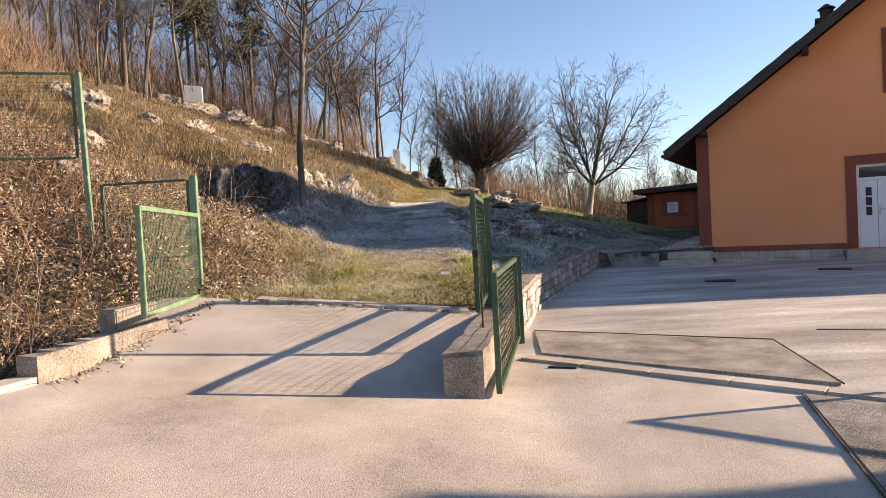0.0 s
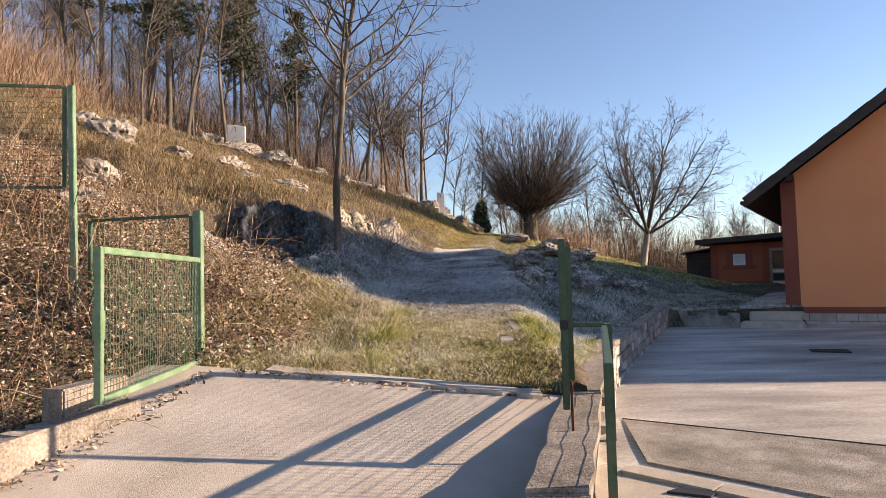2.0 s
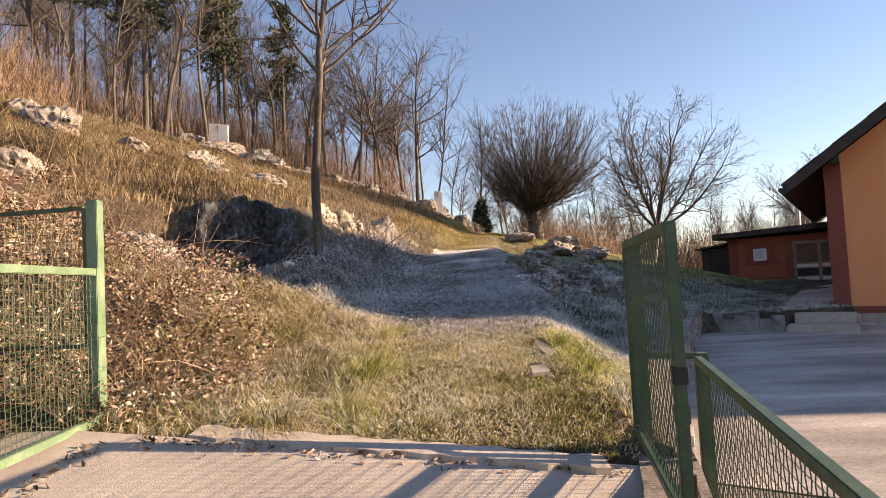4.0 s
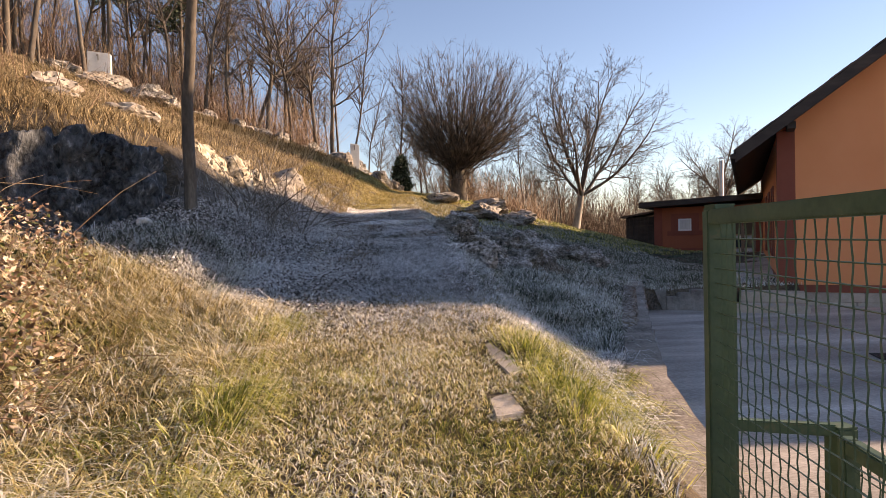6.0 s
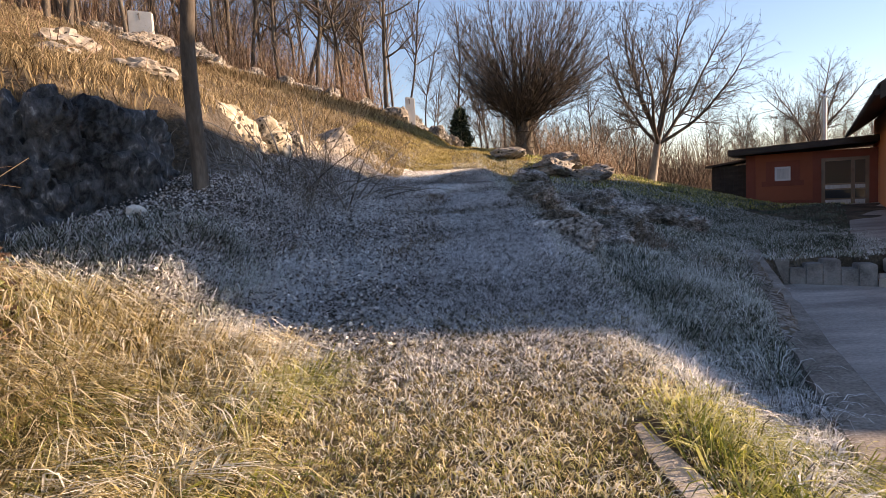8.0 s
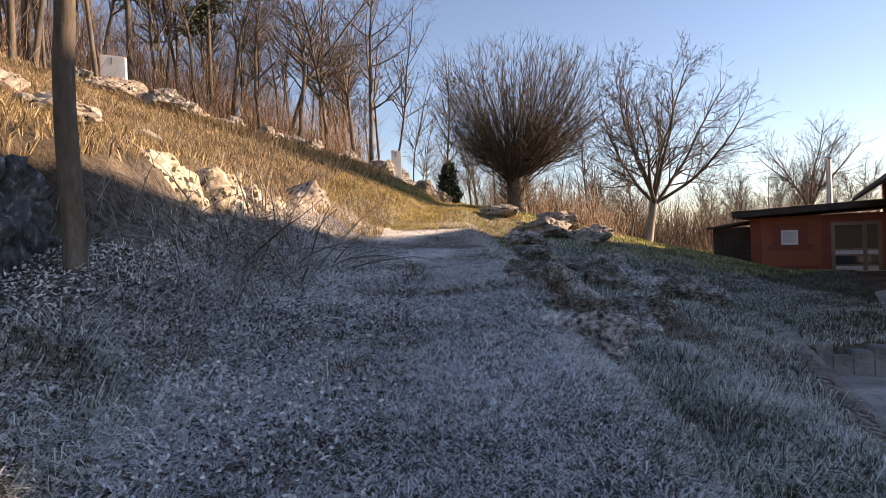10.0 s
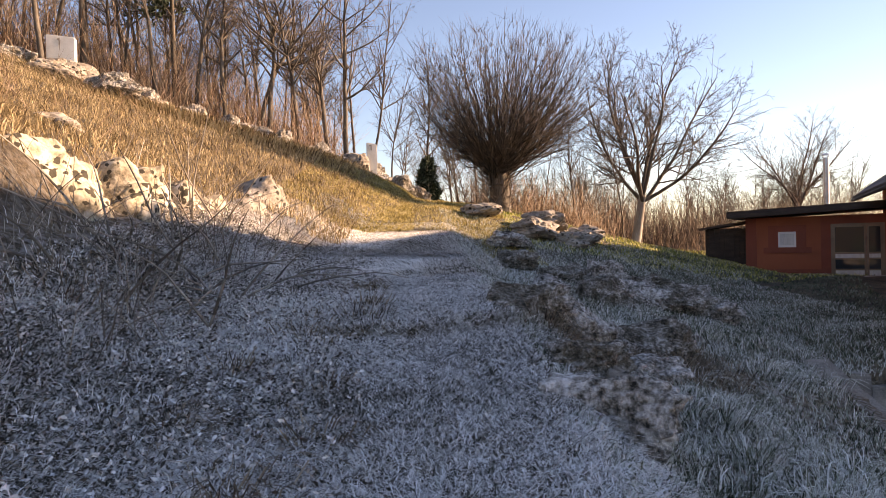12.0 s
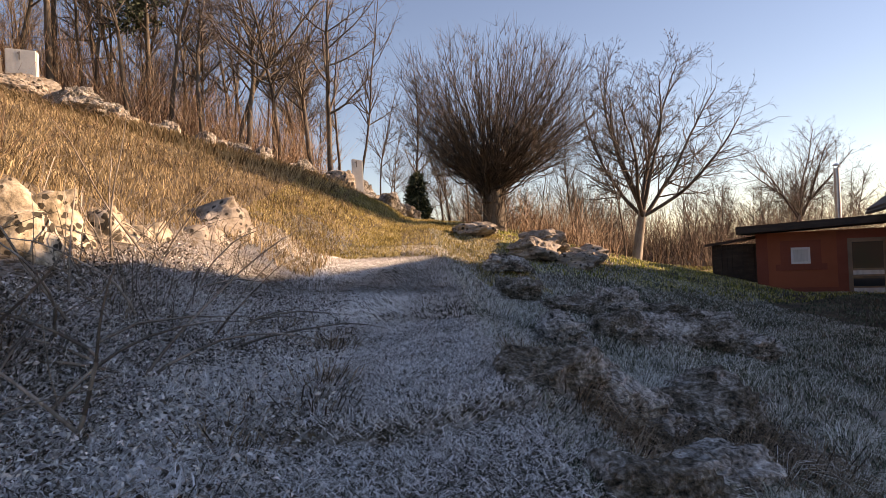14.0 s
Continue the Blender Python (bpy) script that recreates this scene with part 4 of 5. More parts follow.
# plinth: two courses of pale stones on a mortar bed
part("plinth_bed", Geo().box(-0.03, D0 - 0.31, -0.03, -0.001, 0.02, 0.435), MORTAR, house)
part("plinth_bed", Geo().box(-0.035, -0.001, 0, L, 0.3, 0.44), MORTAR, house)
rng = np.random.default_rng(11)
for row in range(2):
    u0 = -0.04
    while u0 < D0 - 0.4:
        u1 = min(u0 + rng.uniform(0.3, 0.62), D0 - 0.32)
        part("plinth_stone", Geo().box(u0 + 0.008, u1 - 0.008, -0.06 - rng.uniform(0, 0.012), -0.03, 0.03 + row * 0.205, 0.225 + row * 0.205), PLINTH, house, "", 0.008)
        u0 = u1
# roof
ov, front_ov = 0.85, 0.65


def slope(side, t0, t1, v0, v1, lift0, lift1):
    """A strip of one roof slope; t runs from the eave (0) to the ridge (1)."""
    half = W / 2 + ov
    a = (-ov + half * t0, EAVE - PITCH * ov + PITCH * half * t0)
    b = (-ov + half * t1, EAVE - PITCH * ov + PITCH * half * t1)
    if side:
        a, b = (W - a[0], a[1]), (W - b[0], b[1])
    return uz([(a[0], a[1] + lift0), (b[0], b[1] + lift0), (b[0], b[1] + lift1), (a[0], a[1] + lift1)], v0, v1)


roof = part("roof", more(slope(0, 0, 1, -front_ov, L + 0.4, 0.06, 0.20), slope(1, 0, 1, -front_ov, L + 0.4, 0.06, 0.20)), DARK_WOOD, house, "dark boarded roof deck")
for side_ in (0, 1):
    for k in range(20):
        part("tile_course", slope(side_, k / 20 - 0.005, (k + 1) / 20, -front_ov - 0.03, L + 0.43, 0.205 + 0.012 * (k % 2), 0.245 + 0.012 * (k % 2)), ROOF, roof)
part("ridge_tile", uz([(W / 2 - 0.16, peak + 0.12), (W / 2 + 0.16, peak + 0.12), (W / 2, peak + 0.38)], -front_ov - 0.04, L + 0.44), ROOF, roof)
part("barge_board", more(slope(0, 0, 1, -front_ov - 0.03, -front_ov - 0.002, -0.06, 0.2), slope(1, 0, 1, -front_ov - 0.03, -front_ov - 0.002, -0.06, 0.2)), DARK_WOOD, house, "dark stained barge board")
for u_ in (0.25, 3.0, W / 2, W - 3, W - 0.25):
    z_ = EAVE + PITCH * min(u_, W - u_) - 0.03
    part("purlin_end", Geo().box(u_ - 0.08, u_ + 0.08, -front_ov + 0.08, -0.001, z_ - 0.16, z_), DARK_WOOD, house, "", 0.006)
part("gutter", Geo().tube((-ov - 0.05, -front_ov, EAVE - PITCH * ov + 0.08), (-ov - 0.05, L, EAVE - PITCH * ov + 0.08), 0.06, n=8), DARK_WOOD, house, "dark gutter")
chim = part("chimney", Geo().box(3.4, 3.9, 2.4, 2.9, 5.6, 7.5), DARK_WOOD, house, "dark roof chimney with a cowl", 0.01)
part("chimney_cap", Geo().box(3.32, 3.98, 2.32, 2.98, 7.5, 7.58), BLACK, chim)
part("cowl", Geo().tube((3.65, 2.65, 7.58), (3.65, 2.65, 7.85), 0.17, 0.2, 10).tube((3.65, 2.65, 7.9), (3.65, 2.65, 8.05), 0.26, 0.05, 10), BLACK, chim)
lamp = thing("wall_lamp", "small black lantern on an orange house wall", "lamp", at=HOUSE @ pose(5.0, 0, 3.28))
part("bracket", Geo().box(-0.03, 0.03, -0.02, 0, -0.06, 0.1).bar((0, -0.02, 0.07), (0, -0.14, 0.07), 0.02), BLACK, lamp)
part("lantern", Geo().tube((0, -0.14, -0.14), (0, -0.14, 0.03), 0.045, 0.075, 6).tube((0, -0.14, 0.03), (0, -0.14, 0.1), 0.09, 0.01, 6), BLACK, lamp)

# ---- the outbuilding ----
YARD = Matrix(((0.8387, 0.5446, 0, C[0]), (-0.5446, 0.8387, 0, C[1]), (0, 0, 1, 0), (0, 0, 0, 1)))
shed = thing("outbuilding", "low flat-roofed orange outbuilding with dark red trim", "outbuilding", at=YARD @ pose(-4.75, 13.0, -0.16))
SW, SD, S0, S1 = 4.72, 4.2, 0.7, 3.08
w0, w1, wz0, wz1 = 0.98, 1.52, 2.05, 2.58
d0, d1, dz0, dz1 = 2.52, 4.0, 0.92, 2.80
for a, b, z0_, z1_ in ((0, w0, S0, S1), (w0, w1, S0, wz0), (w0, w1, wz1, S1), (w1, d0, S0, S1), (d0, d1, S0, dz0), (d0, d1, dz1, S1), (d1, SW, S0, S1)):
    part("front_wall", Geo().box(a, b, 0, 0.25, z0_, z1_), RED_RENDER, shed)
part("side_wall", Geo().box(0, 0.25, 0.25, SD, S0, S1), RED_RENDER, shed)
part("side_wall", Geo().box(SW - 0.25, SW, 0.25, SD, S0, S1), RED_RENDER, shed)
part("back_wall", Geo().box(0.25, SW - 0.25, SD - 0.25, SD, S0, S1), RED_RENDER, shed)
part("corner_band", Geo().box(-T, 0.32, -T, 0, 1.17, S1).box(-T, 0, 0, 0.32, 1.17, S1), RED_TRIM, shed, "dark red corner band")
part("base_band", Geo().box(0.322, d0 - 0.28, -T, 0, 1.17, 1.3), RED_TRIM, shed, "dark red base band")
part("door_surround", Geo().box(d0 - 0.28, d0, -T, 0, 1.0, S1).box(d1, SW, -T, 0, 1.0, S1).box(d0, d1, -T, 0, dz1, S1), RED_TRIM, shed, "dark red door surround")
part("window_surround", Geo().box(w0 - 0.3, w0, -0.03, 0, wz0 - 0.18, wz1 + 0.22).box(w1, w1 + 0.3, -0.03, 0, wz0 - 0.18, wz1 + 0.22).box(w0, w1, -0.03, 0, wz1, wz1 + 0.22).box(w0 - 0.45, w1 + 0.45, -0.032, 0, wz0 - 0.2, wz0), RED_TRIM, shed, "dark red window surround")
win = part("window", Geo().box(w0, w0 + 0.07, 0.0, 0.08, wz0, wz1).box(w1 - 0.07, w1, 0.0, 0.08, wz0, wz1).box(w0 + 0.07, w1 - 0.07, 0.0, 0.08, wz0, wz0 + 0.07).box(w0 + 0.07, w1 - 0.07, 0.0, 0.08, wz1 - 0.07, wz1), WHITE, shed, "small white window frame")
part("pane", Geo().box(w0 + 0.07, w1 - 0.07, 0.05, 0.056, wz0 + 0.07, wz1 - 0.07), CURTAIN, win, "pane with a pale blind")
dr = part("glazed_door", Geo().box(d0, d0 + 0.06, 0.02, 0.09, dz0, dz1).box(d1 - 0.06, d1, 0.02, 0.09, dz0, dz1).box(d0 + 0.06, d1 - 0.06, 0.02, 0.09, dz1 - 0.06, dz1), TAN_FRAME, shed, "brown aluminium glazed double door")
for a, b in ((d0 + 0.06, d0 + 0.98), (d0 + 0.99, d1 - 0.06)):
    lf = part("door_leaf", Geo().box(a, a + 0.06, 0.03, 0.08, dz0, dz1 - 0.06).box(b - 0.06, b, 0.03, 0.08, dz0, dz1 - 0.06).box(a + 0.06, b - 0.06, 0.03, 0.08, dz1 - 0.12, dz1 - 0.06).box(a + 0.06, b - 0.06, 0.03, 0.08, 1.80, 1.86).box(a + 0.06, b - 0.06, 0.03, 0.08, 1.62, 1.67).box(a + 0.06, b - 0.06, 0.03, 0.08, 1.26, 1.31), TAN_FRAME, dr)
    for z0_, z1_ in ((1.31, 1.62), (1.86, dz1 - 0.12)):
        part("pane", Geo().box(a + 0.06, b - 0.06, 0.05, 0.058, z0_, z1_), GLASS, lf)
    part("door_panel", Geo().box(a + 0.06, b - 0.06, 0.045, 0.065, dz0, 1.26), CURTAIN, lf, "pale lower panel")
    part("door_panel", Geo().box(a + 0.06, b - 0.06, 0.045, 0.065, 1.67, 1.80), CURTAIN, lf, "pale narrow panel")
part("plinth_bed", Geo().box(-0.03, d0 - 0.02, -0.03, -0.001, S0, 1.16), MORTAR, shed)
for row in range(2):
    u0 = -0.04
    while u0 < d0 - 0.1:
        u1 = min(u0 + rng.uniform(0.3, 0.6), d0 - 0.03)
        part("plinth_stone", Geo().box(u0 + 0.008, u1 - 0.008, -0.05 - rng.uniform(0, 0.012), -0.03, 0.80 + row * 0.18, 0.97 + row * 0.18), PLINTH, shed, "", 0.006)
        u0 = u1
part("roof", uz([(-0.55, S1 + 0.0), (SW + 0.1, S1 + 0.22), (SW + 0.1, S1 + 0.44), (-0.55, S1 + 0.24)], -0.7, SD + 0.3), DARK_WOOD, shed, "flat dark roof with a deep fascia", 0.01)
pipe = thing("stove_pipe", "shiny steel stove pipe above a flat roof", "chimney pipe", at=YARD @ pose(-2.25, 16.4, 3.2))
part("pipe", Geo().tube((0, 0, 0), (0, 0, 1.95), 0.10, n=14), STEEL, pipe)
part("pipe_band", Geo().tube((0, 0, 1.0), (0, 0, 1.05), 0.108, n=14), STEEL, pipe)
part("rain_cap", Geo().tube((0, 0, 2.05), (0, 0, 2.13), 0.16, 0.03, 14).tube((0.09, 0, 1.93), (0.09, 0, 2.07), 0.01).tube((-0.09, 0, 1.93), (-0.09, 0, 2.07), 0.01), STEEL, pipe)
lone("step_slab", Geo().box(0, 1, 0, 1, 0, 1), PLINTH, "pale stone step before a glazed door", "step", kind="structure", bevel=0.02).matrix_world = YARD @ Matrix.LocRotScale((-4.6, 12.3, 0.72), None, (2.5, 0.6, 0.2))
hut = thing("wooden_shed", "dark brown wooden shed behind an outbuilding", "shed", at=YARD @ pose(-6.3, 14.6, 0.6))
for k in range(10):
    part("board", Geo().box(0.17 * k, 0.17 * k + 0.16, -0.02 * (k % 2), 0.03, 0, 2.0), DARK_WOOD, hut)
part("body", Geo().box(0, 1.7, 0.03, 2.2, 0, 1.98), DARK_WOOD, hut)
part("roof", uz([(-0.2, 1.95), (1.9, 2.25), (1.9, 2.33), (-0.2, 2.03)], -0.3, 2.4), ROOF, hut)
# the neighbouring building whose shadow falls over the yard
nb = thing("neighbour_house", "plain rendered building beside the yard", "house")
part("wall", Geo().box(15, 24, -16, -0.7, -0.1, 4.8), ORANGE, nb)
part("roof", Geo().slab([(14.4, -16.6), (24.6, -16.6), (24.6, -0.55), (14.4, -0.55)], 4.8, 4.95), ROOF, nb)

# ---- the two white stones ----
for x, y, w_, h_, lab in ((-12.55, 28.3, 0.92, 1.2, "whitewashed upright stone slab on a rock"), (-2.1, 31.0, 0.42, 1.0, "narrow white stone pillar on a rocky ridge")):
    z_ = 8.78 if w_ > 0.6 else 5.45
    ob = thing("boundary_stone", lab, "stone marker", "white stones", at=pose(x, y, z_, 0, 0, 10))
    body = Geo().slab([(-w_ / 2, -0.14), (w_ / 2, -0.14), (w_ / 2 - 0.02, 0.14), (-w_ / 2 + 0.02, 0.14)], -0.4, [h_, h_ * 0.93, h_ * 0.93, h_])
    part("slab", body, MARBLE, ob, "", 0.03)
    part("carved_mark", Geo().box(-0.05, -0.01, -0.146, -0.139, h_ * 0.68, h_ * 0.9).box(-0.1, -0.05, -0.146, -0.139, h_ * 0.84, h_ * 0.88), OLD_CONC, ob, "small dark incised mark")


# ---- trees ----
def tubes(name, segs, mat, sides=4):
    """One mesh of tapered tubes; segs: rows of p, q, r0, r1."""
    s = np.asarray(segs, float)
    p, q_, r0, r1 = s[:, 0:3], s[:, 3:6], s[:, 6], s[:, 7]
    d = q_ - p
    d /= np.linalg.norm(d, axis=1, keepdims=True) + 1e-9
    ref = np.where(np.abs(d[:, 2:3]) < 0.9, [[0, 0, 1.0]], [[1.0, 0, 0]])
    a = np.cross(d, ref)
    a /= np.linalg.norm(a, axis=1, keepdims=True)
    b = np.cross(d, a)
    ang = 2 * np.pi * np.arange(sides) / sides
    ring = a[:, None] * np.cos(ang)[None, :, None] + b[:, None] * np.sin(ang)[None, :, None]
    v = np.concatenate([p[:, None] + ring * r0[:, None, None], q_[:, None] + ring * r1[:, None, None]], 1).reshape(-1, 3)
    base = (np.arange(len(s)) * 2 * sides)[:, None, None]
    k = np.arange(sides)
    f = np.stack([k, (k + 1) % sides, sides + (k + 1) % sides, sides + k], -1)[None] + base
    return raw_mesh(name, v, f.reshape(-1, 4), np.zeros((0, 3)), mat, True)


def branch(segs, rng, p, d, length, r, level, P):
    n_ = max(2, int(length / P["step"][min(level, len(P["step"]) - 1)]))
    step, r0 = length / n_, r
    for k in range(n_):
        t = (k + 1) / n_
        d = d + rng.normal(0, P["wobble"], 3) + np.array([0, 0, P["up"][min(level, len(P["up"]) - 1)]])
        d /= np.linalg.norm(d)
        q_, r1 = p + d * step, r * (1 - 0.8 * t) + 0.002
        segs.append((*p, *q_, r0, r1, level))
        p, r0 = q_, r1
        if level < P["levels"] and t >= P["bare"][min(level, len(P["bare"]) - 1)]:
            for _ in range(rng.poisson(P["kids"][min(level, len(P["kids"]) - 1)])):
                side_ = np.cross(d, rng.normal(size=3))
                side_ /= np.linalg.norm(side_) + 1e-9
                ang = rng.normal(*P["angle"])
                c = d * math.cos(ang) + side_ * math.sin(ang)
                branch(segs, rng, p, c, length * P["ratio"][min(level, len(P["ratio"]) - 1)] * rng.uniform(0.6, 1.15) * (1 - 0.45 * t), max(r1 * (0.5 if level == 0 and P is SLIM else 0.62 if P is not LIMB else 0.5), P.get("thin", 0.003)), level + 1, P)


def bare_tree(label, seed, x, y, h, r, P, bark=None, twig=None, lean=(0, 0), category="tree", group="", name="bare_tree"):
    rng = np.random.default_rng(seed)
    segs = []
    branch(segs, rng, np.array([0, 0, -0.15]), np.array([lean[0], lean[1], 1.0]), h, r, 0, P)
    s = np.array(segs)
    tree = thing(name, label, category, group, at=Matrix.Translation((x, y, height(x, y))))
    part("trunk", tubes("trunk", s[s[:, 8] == 0], bark or BARK, 9), None, tree)
    tagged(part("branchwork", tubes("branchwork", s[s[:, 8] == 1], bark or BARK, 5), None, tree), kind="stuff")
    rest = s[s[:, 8] > 1]
    if len(rest):
        tagged(part("crown", tubes("crown", rest, twig or TWIG, 3), None, tree), kind="stuff")
    return tree


SLIM = dict(step=(0.3, 0.18, 0.13, 0.11), wobble=0.06, up=(0.01, 0.035, 0.04, 0.02), levels=4, bare=(0.40, 0.22, 0.2, 0.2), kids=(1.5, 0.9, 0.6, 0.35), angle=(0.95, 0.2), ratio=(0.5, 0.45, 0.45, 0.5), thin=0.004)
FOREST = dict(step=(0.6, 0.4, 0.3, 0.25), wobble=0.05, up=(0.01, 0.06, 0.05, 0.03), levels=3, bare=(0.38, 0.2, 0.15), kids=(2.2, 1.4, 1.0), angle=(0.8, 0.22), ratio=(0.40, 0.48, 0.5), thin=0.006)
RIDGE_TREE = dict(FOREST, wobble=0.07, bare=(0.3, 0.2, 0.15), ratio=(0.46, 0.5, 0.5), thin=0.008)
LIMB = dict(step=(0.4, 0.3, 0.24, 0.2), wobble=0.075, up=(0.03, 0.03, 0.03, 0.02), levels=4, bare=(0.15, 0.12, 0.1, 0.1), kids=(1.7, 1.3, 0.9, 0.5), angle=(0.75, 0.22), ratio=(0.5, 0.5, 0.5), thin=0.007)

bare_tree("slender bare grey-brown tree beside a dark rock face", 4, -3.17, 8.3, 7.6, 0.078, SLIM, lean=(0.03, 0.02))

# the bushy tree: a short leaning trunk and a wide fan of upright shoots
bush = thing("bushy_tree", "dense bare bushy tree with countless upright shoots", "tree", at=Matrix.Translation((2.28, 27.0, height(2.28, 27.0))))
rng = np.random.default_rng(21)
trunk, shoots, fine = [], [], []
p = np.array([0.15, 0, -0.2])
for k in range(5):
    q_ = p + np.array([-0.03 + 0.01 * k, 0, 0.38]) + rng.normal(0, 0.03, 3)
    trunk.append((*p, *q_, 0.40 - 0.02 * k, 0.40 - 0.02 * (k + 1)))
    p = q_


def twiglets(out_, b, d, n_, l0, l1, r):
    for _ in range(n_):
        e = d + rng.normal(0, 0.55, 3) + np.array([0, 0, 0.25])
        e /= np.linalg.norm(e)
        c0, l2 = b, rng.uniform(l0, l1)
        for m_ in range(3):
            e = e + rng.normal(0, 0.12, 3) + np.array([0, 0, 0.08])
            e /= np.linalg.norm(e)
            c1 = c0 + e * l2 / 3
            out_.append((*c0, *c1, r * (1 - m_ / 4), r * (1 - (m_ + 1) / 4)))
            c0 = c1


for i in range(420):                              # limbs bow out to an egg-shaped crown
    az, el_ = rng.uniform(0, 2 * math.pi), math.asin(rng.uniform(-0.82, 1.0))
    rad = 2.5 * rng.uniform(0.7, 1.08)
    goal = np.array([0.55 + math.cos(az) * math.cos(el_) * rad * 1.36, math.sin(az) * math.cos(el_) * rad * 1.3, 3.75 + math.sin(el_) * rad * 0.95])
    a = p + rng.normal(0, 0.13, 3) - np.array([0, 0, rng.uniform(0, 0.55)])
    bend = a + np.array([(goal[0] - a[0]) * 0.56, (goal[1] - a[1]) * 0.56, (goal[2] - a[2]) * 0.40]) + rng.normal(0, 0.12, 3)
    r, last = rng.uniform(0.014, 0.034), a
    for k in range(9):
        t = (k + 1) / 9
        b = a * (1 - t) ** 2 + bend * 2 * t * (1 - t) + goal * t * t + rng.normal(0, 0.05, 3)
        d = (b - last) / (np.linalg.norm(b - last) + 1e-9)
        shoots.append((*last, *b, r * (1 - 0.85 * (k / 9)), r * (1 - 0.85 * t)))
        if k > 2:
            twiglets(fine, b, d, 5, 0.25, 0.75, 0.005)
        last = b
for i in range(170):                              # suckers from the trunk itself
    az = rng.uniform(0, 2 * math.pi)
    b = np.array([0.1 + 0.38 * math.cos(az), 0.38 * math.sin(az), rng.uniform(-0.1, 1.7)])
    d = np.array([math.cos(az) * 0.7, math.sin(az) * 0.7, rng.uniform(0.3, 1.2)])
    twiglets(fine, b, d, 2, 0.5, 1.5, 0.008)
part("trunk", tubes("trunk", trunk, BARK, 10), None, bush)
tagged(part("branchwork", tubes("branchwork", shoots, TWIG, 4), None, bush), kind="stuff")
tagged(part("crown", tubes("crown", fine, TWIG, 3), None, bush), kind="stuff")


def limbed_tree(label, seed, x, y, fork, r, limbs, P, lean=(0.0, 0.0)):
    """A short trunk that divides into named limbs: azimuth, rise and length of each."""
    rg = np.random.default_rng(seed)
    tree = thing("bare_tree", label, "tree", at=Matrix.Translation((x, y, height(x, y))))
    stem = [(lean[0] * k / 6, lean[1] * k / 6, -0.2 + (fork + 0.2) * k / 6) for k in range(7)]
    part("trunk", tubes("trunk", [(*a, *b, r * (1.25 if k == 0 else 1 - 0.05 * k), r * (1 - 0.05 * (k + 1))) for k, (a, b) in enumerate(zip(stem, stem[1:]))], BARK_PALE, 10), None, tree)
    segs = []
    for az, rise, ln in limbs:
        e = np.array([math.cos(radians(az)) * math.cos(radians(rise)), math.sin(radians(az)) * math.cos(radians(rise)), math.sin(radians(rise))])
        branch(segs, rg, np.array(stem[-1]) - np.array([0, 0, rg.uniform(0, 0.5)]), e, ln * 1.15, r * 0.40, 0, P)
    s_ = np.array(segs)
    tagged(part("branchwork", tubes("branchwork", s_[s_[:, 8] == 0], BARK, 6), None, tree), kind="stuff")
    tagged(part("crown", tubes("crown", s_[s_[:, 8] > 0], TWIG, 3), None, tree), kind="stuff")
    return tree


limbed_tree("spreading bare walnut-like tree with a pale trunk foot", 8, 9.75, 34.6, 2.5, 0.24, ((120, 76, 6.4), (60, 72, 6.2), (10, 52, 6.1), (200, 62, 5.4), (-60, 60, 5.6), (60, 48, 5.6), (150, 48, 5.2), (-15, 34, 5.0), (-120, 52, 5.2)), LIMB, (0.45, 0.0))
limbed_tree("bare rounded tree behind a flat-roofed outbuilding", 9, 23.6, 44.0, 2.6, 0.2, ((90, 82, 5.0), (0, 60, 4.2), (180, 60, 4.2), (-70, 58, 4.2), (120, 55, 4.0)), LIMB)

# woodland: a few trees built once and copied
kinds = [bare_tree("slender bare woodland tree on a hillside", 30 + i, -9 + 3.1 * i, 40 + i, 9.0 + 1.2 * (i % 3), 0.085 + 0.015 * (i % 2), FOREST, group="woodland trees") for i in range(5)]
for i, (x, y, h_, r, lx_) in enumerate(((-3.3, 33.0, 8.6, 0.12, 0.06), (-4.05, 33.3, 8.8, 0.11, 0.0), (-5.4, 33.6, 8.6, 0.10, -0.03), (-6.5, 32.6, 8.4, 0.13, 0.02), (-7.1, 33.4, 8.4, 0.12, 0.1), (-8.3, 32.8, 8.6, 0.11, -0.05), (-9.6, 33.0, 8.6, 0.1, 0.04), (-5.9, 35.0, 9.0, 0.11, 0.0), (-10.6, 31.6, 8.0, 0.1, 0.02))):
    bare_tree("dark-stemmed bare tree on a rocky ridge", 400 + i, x, y, h_, r, RIDGE_TREE, lean=(lx_, 0.0), group="ridge trees")
rng = np.random.default_rng(77)


def scatter_trees(n_, xr, yr, smin, smax, ok=lambda x, y: True):
    done = 0
    while done < n_:
        x, y = rng.uniform(*xr), rng.uniform(*yr)
        if not ok(x, y):
            continue
        src = kinds[rng.integers(len(kinds))]
        copy = copy_thing(src, pose(x, y, height(x, y) - 0.1, rng.normal(0, 3), rng.normal(0, 3), rng.uniform(0, 360)))
        copy.scale = (rng.uniform(smin, smax),) * 3
        done += 1


scatter_trees(28, (-14, -3.0), (33, 46), 0.6, 1.0, lambda x, y: y > 33 + (x + 14) * 0.3)
scatter_trees(80, (-36, -12), (24, 60), 0.7, 1.15)
scatter_trees(5, (-22, -13), (16, 26), 0.5, 0.7)
scatter_trees(16, (-4, 5), (44, 66), 0.55, 0.8)
scatter_trees(130, (4, 38), (42, 72), 0.38, 0.62)
scatter_trees(12, (3.5, 10), (30, 42), 0.32, 0.5, lambda x, y: math.hypot(x - 9.9, y - 35) > 2.0)


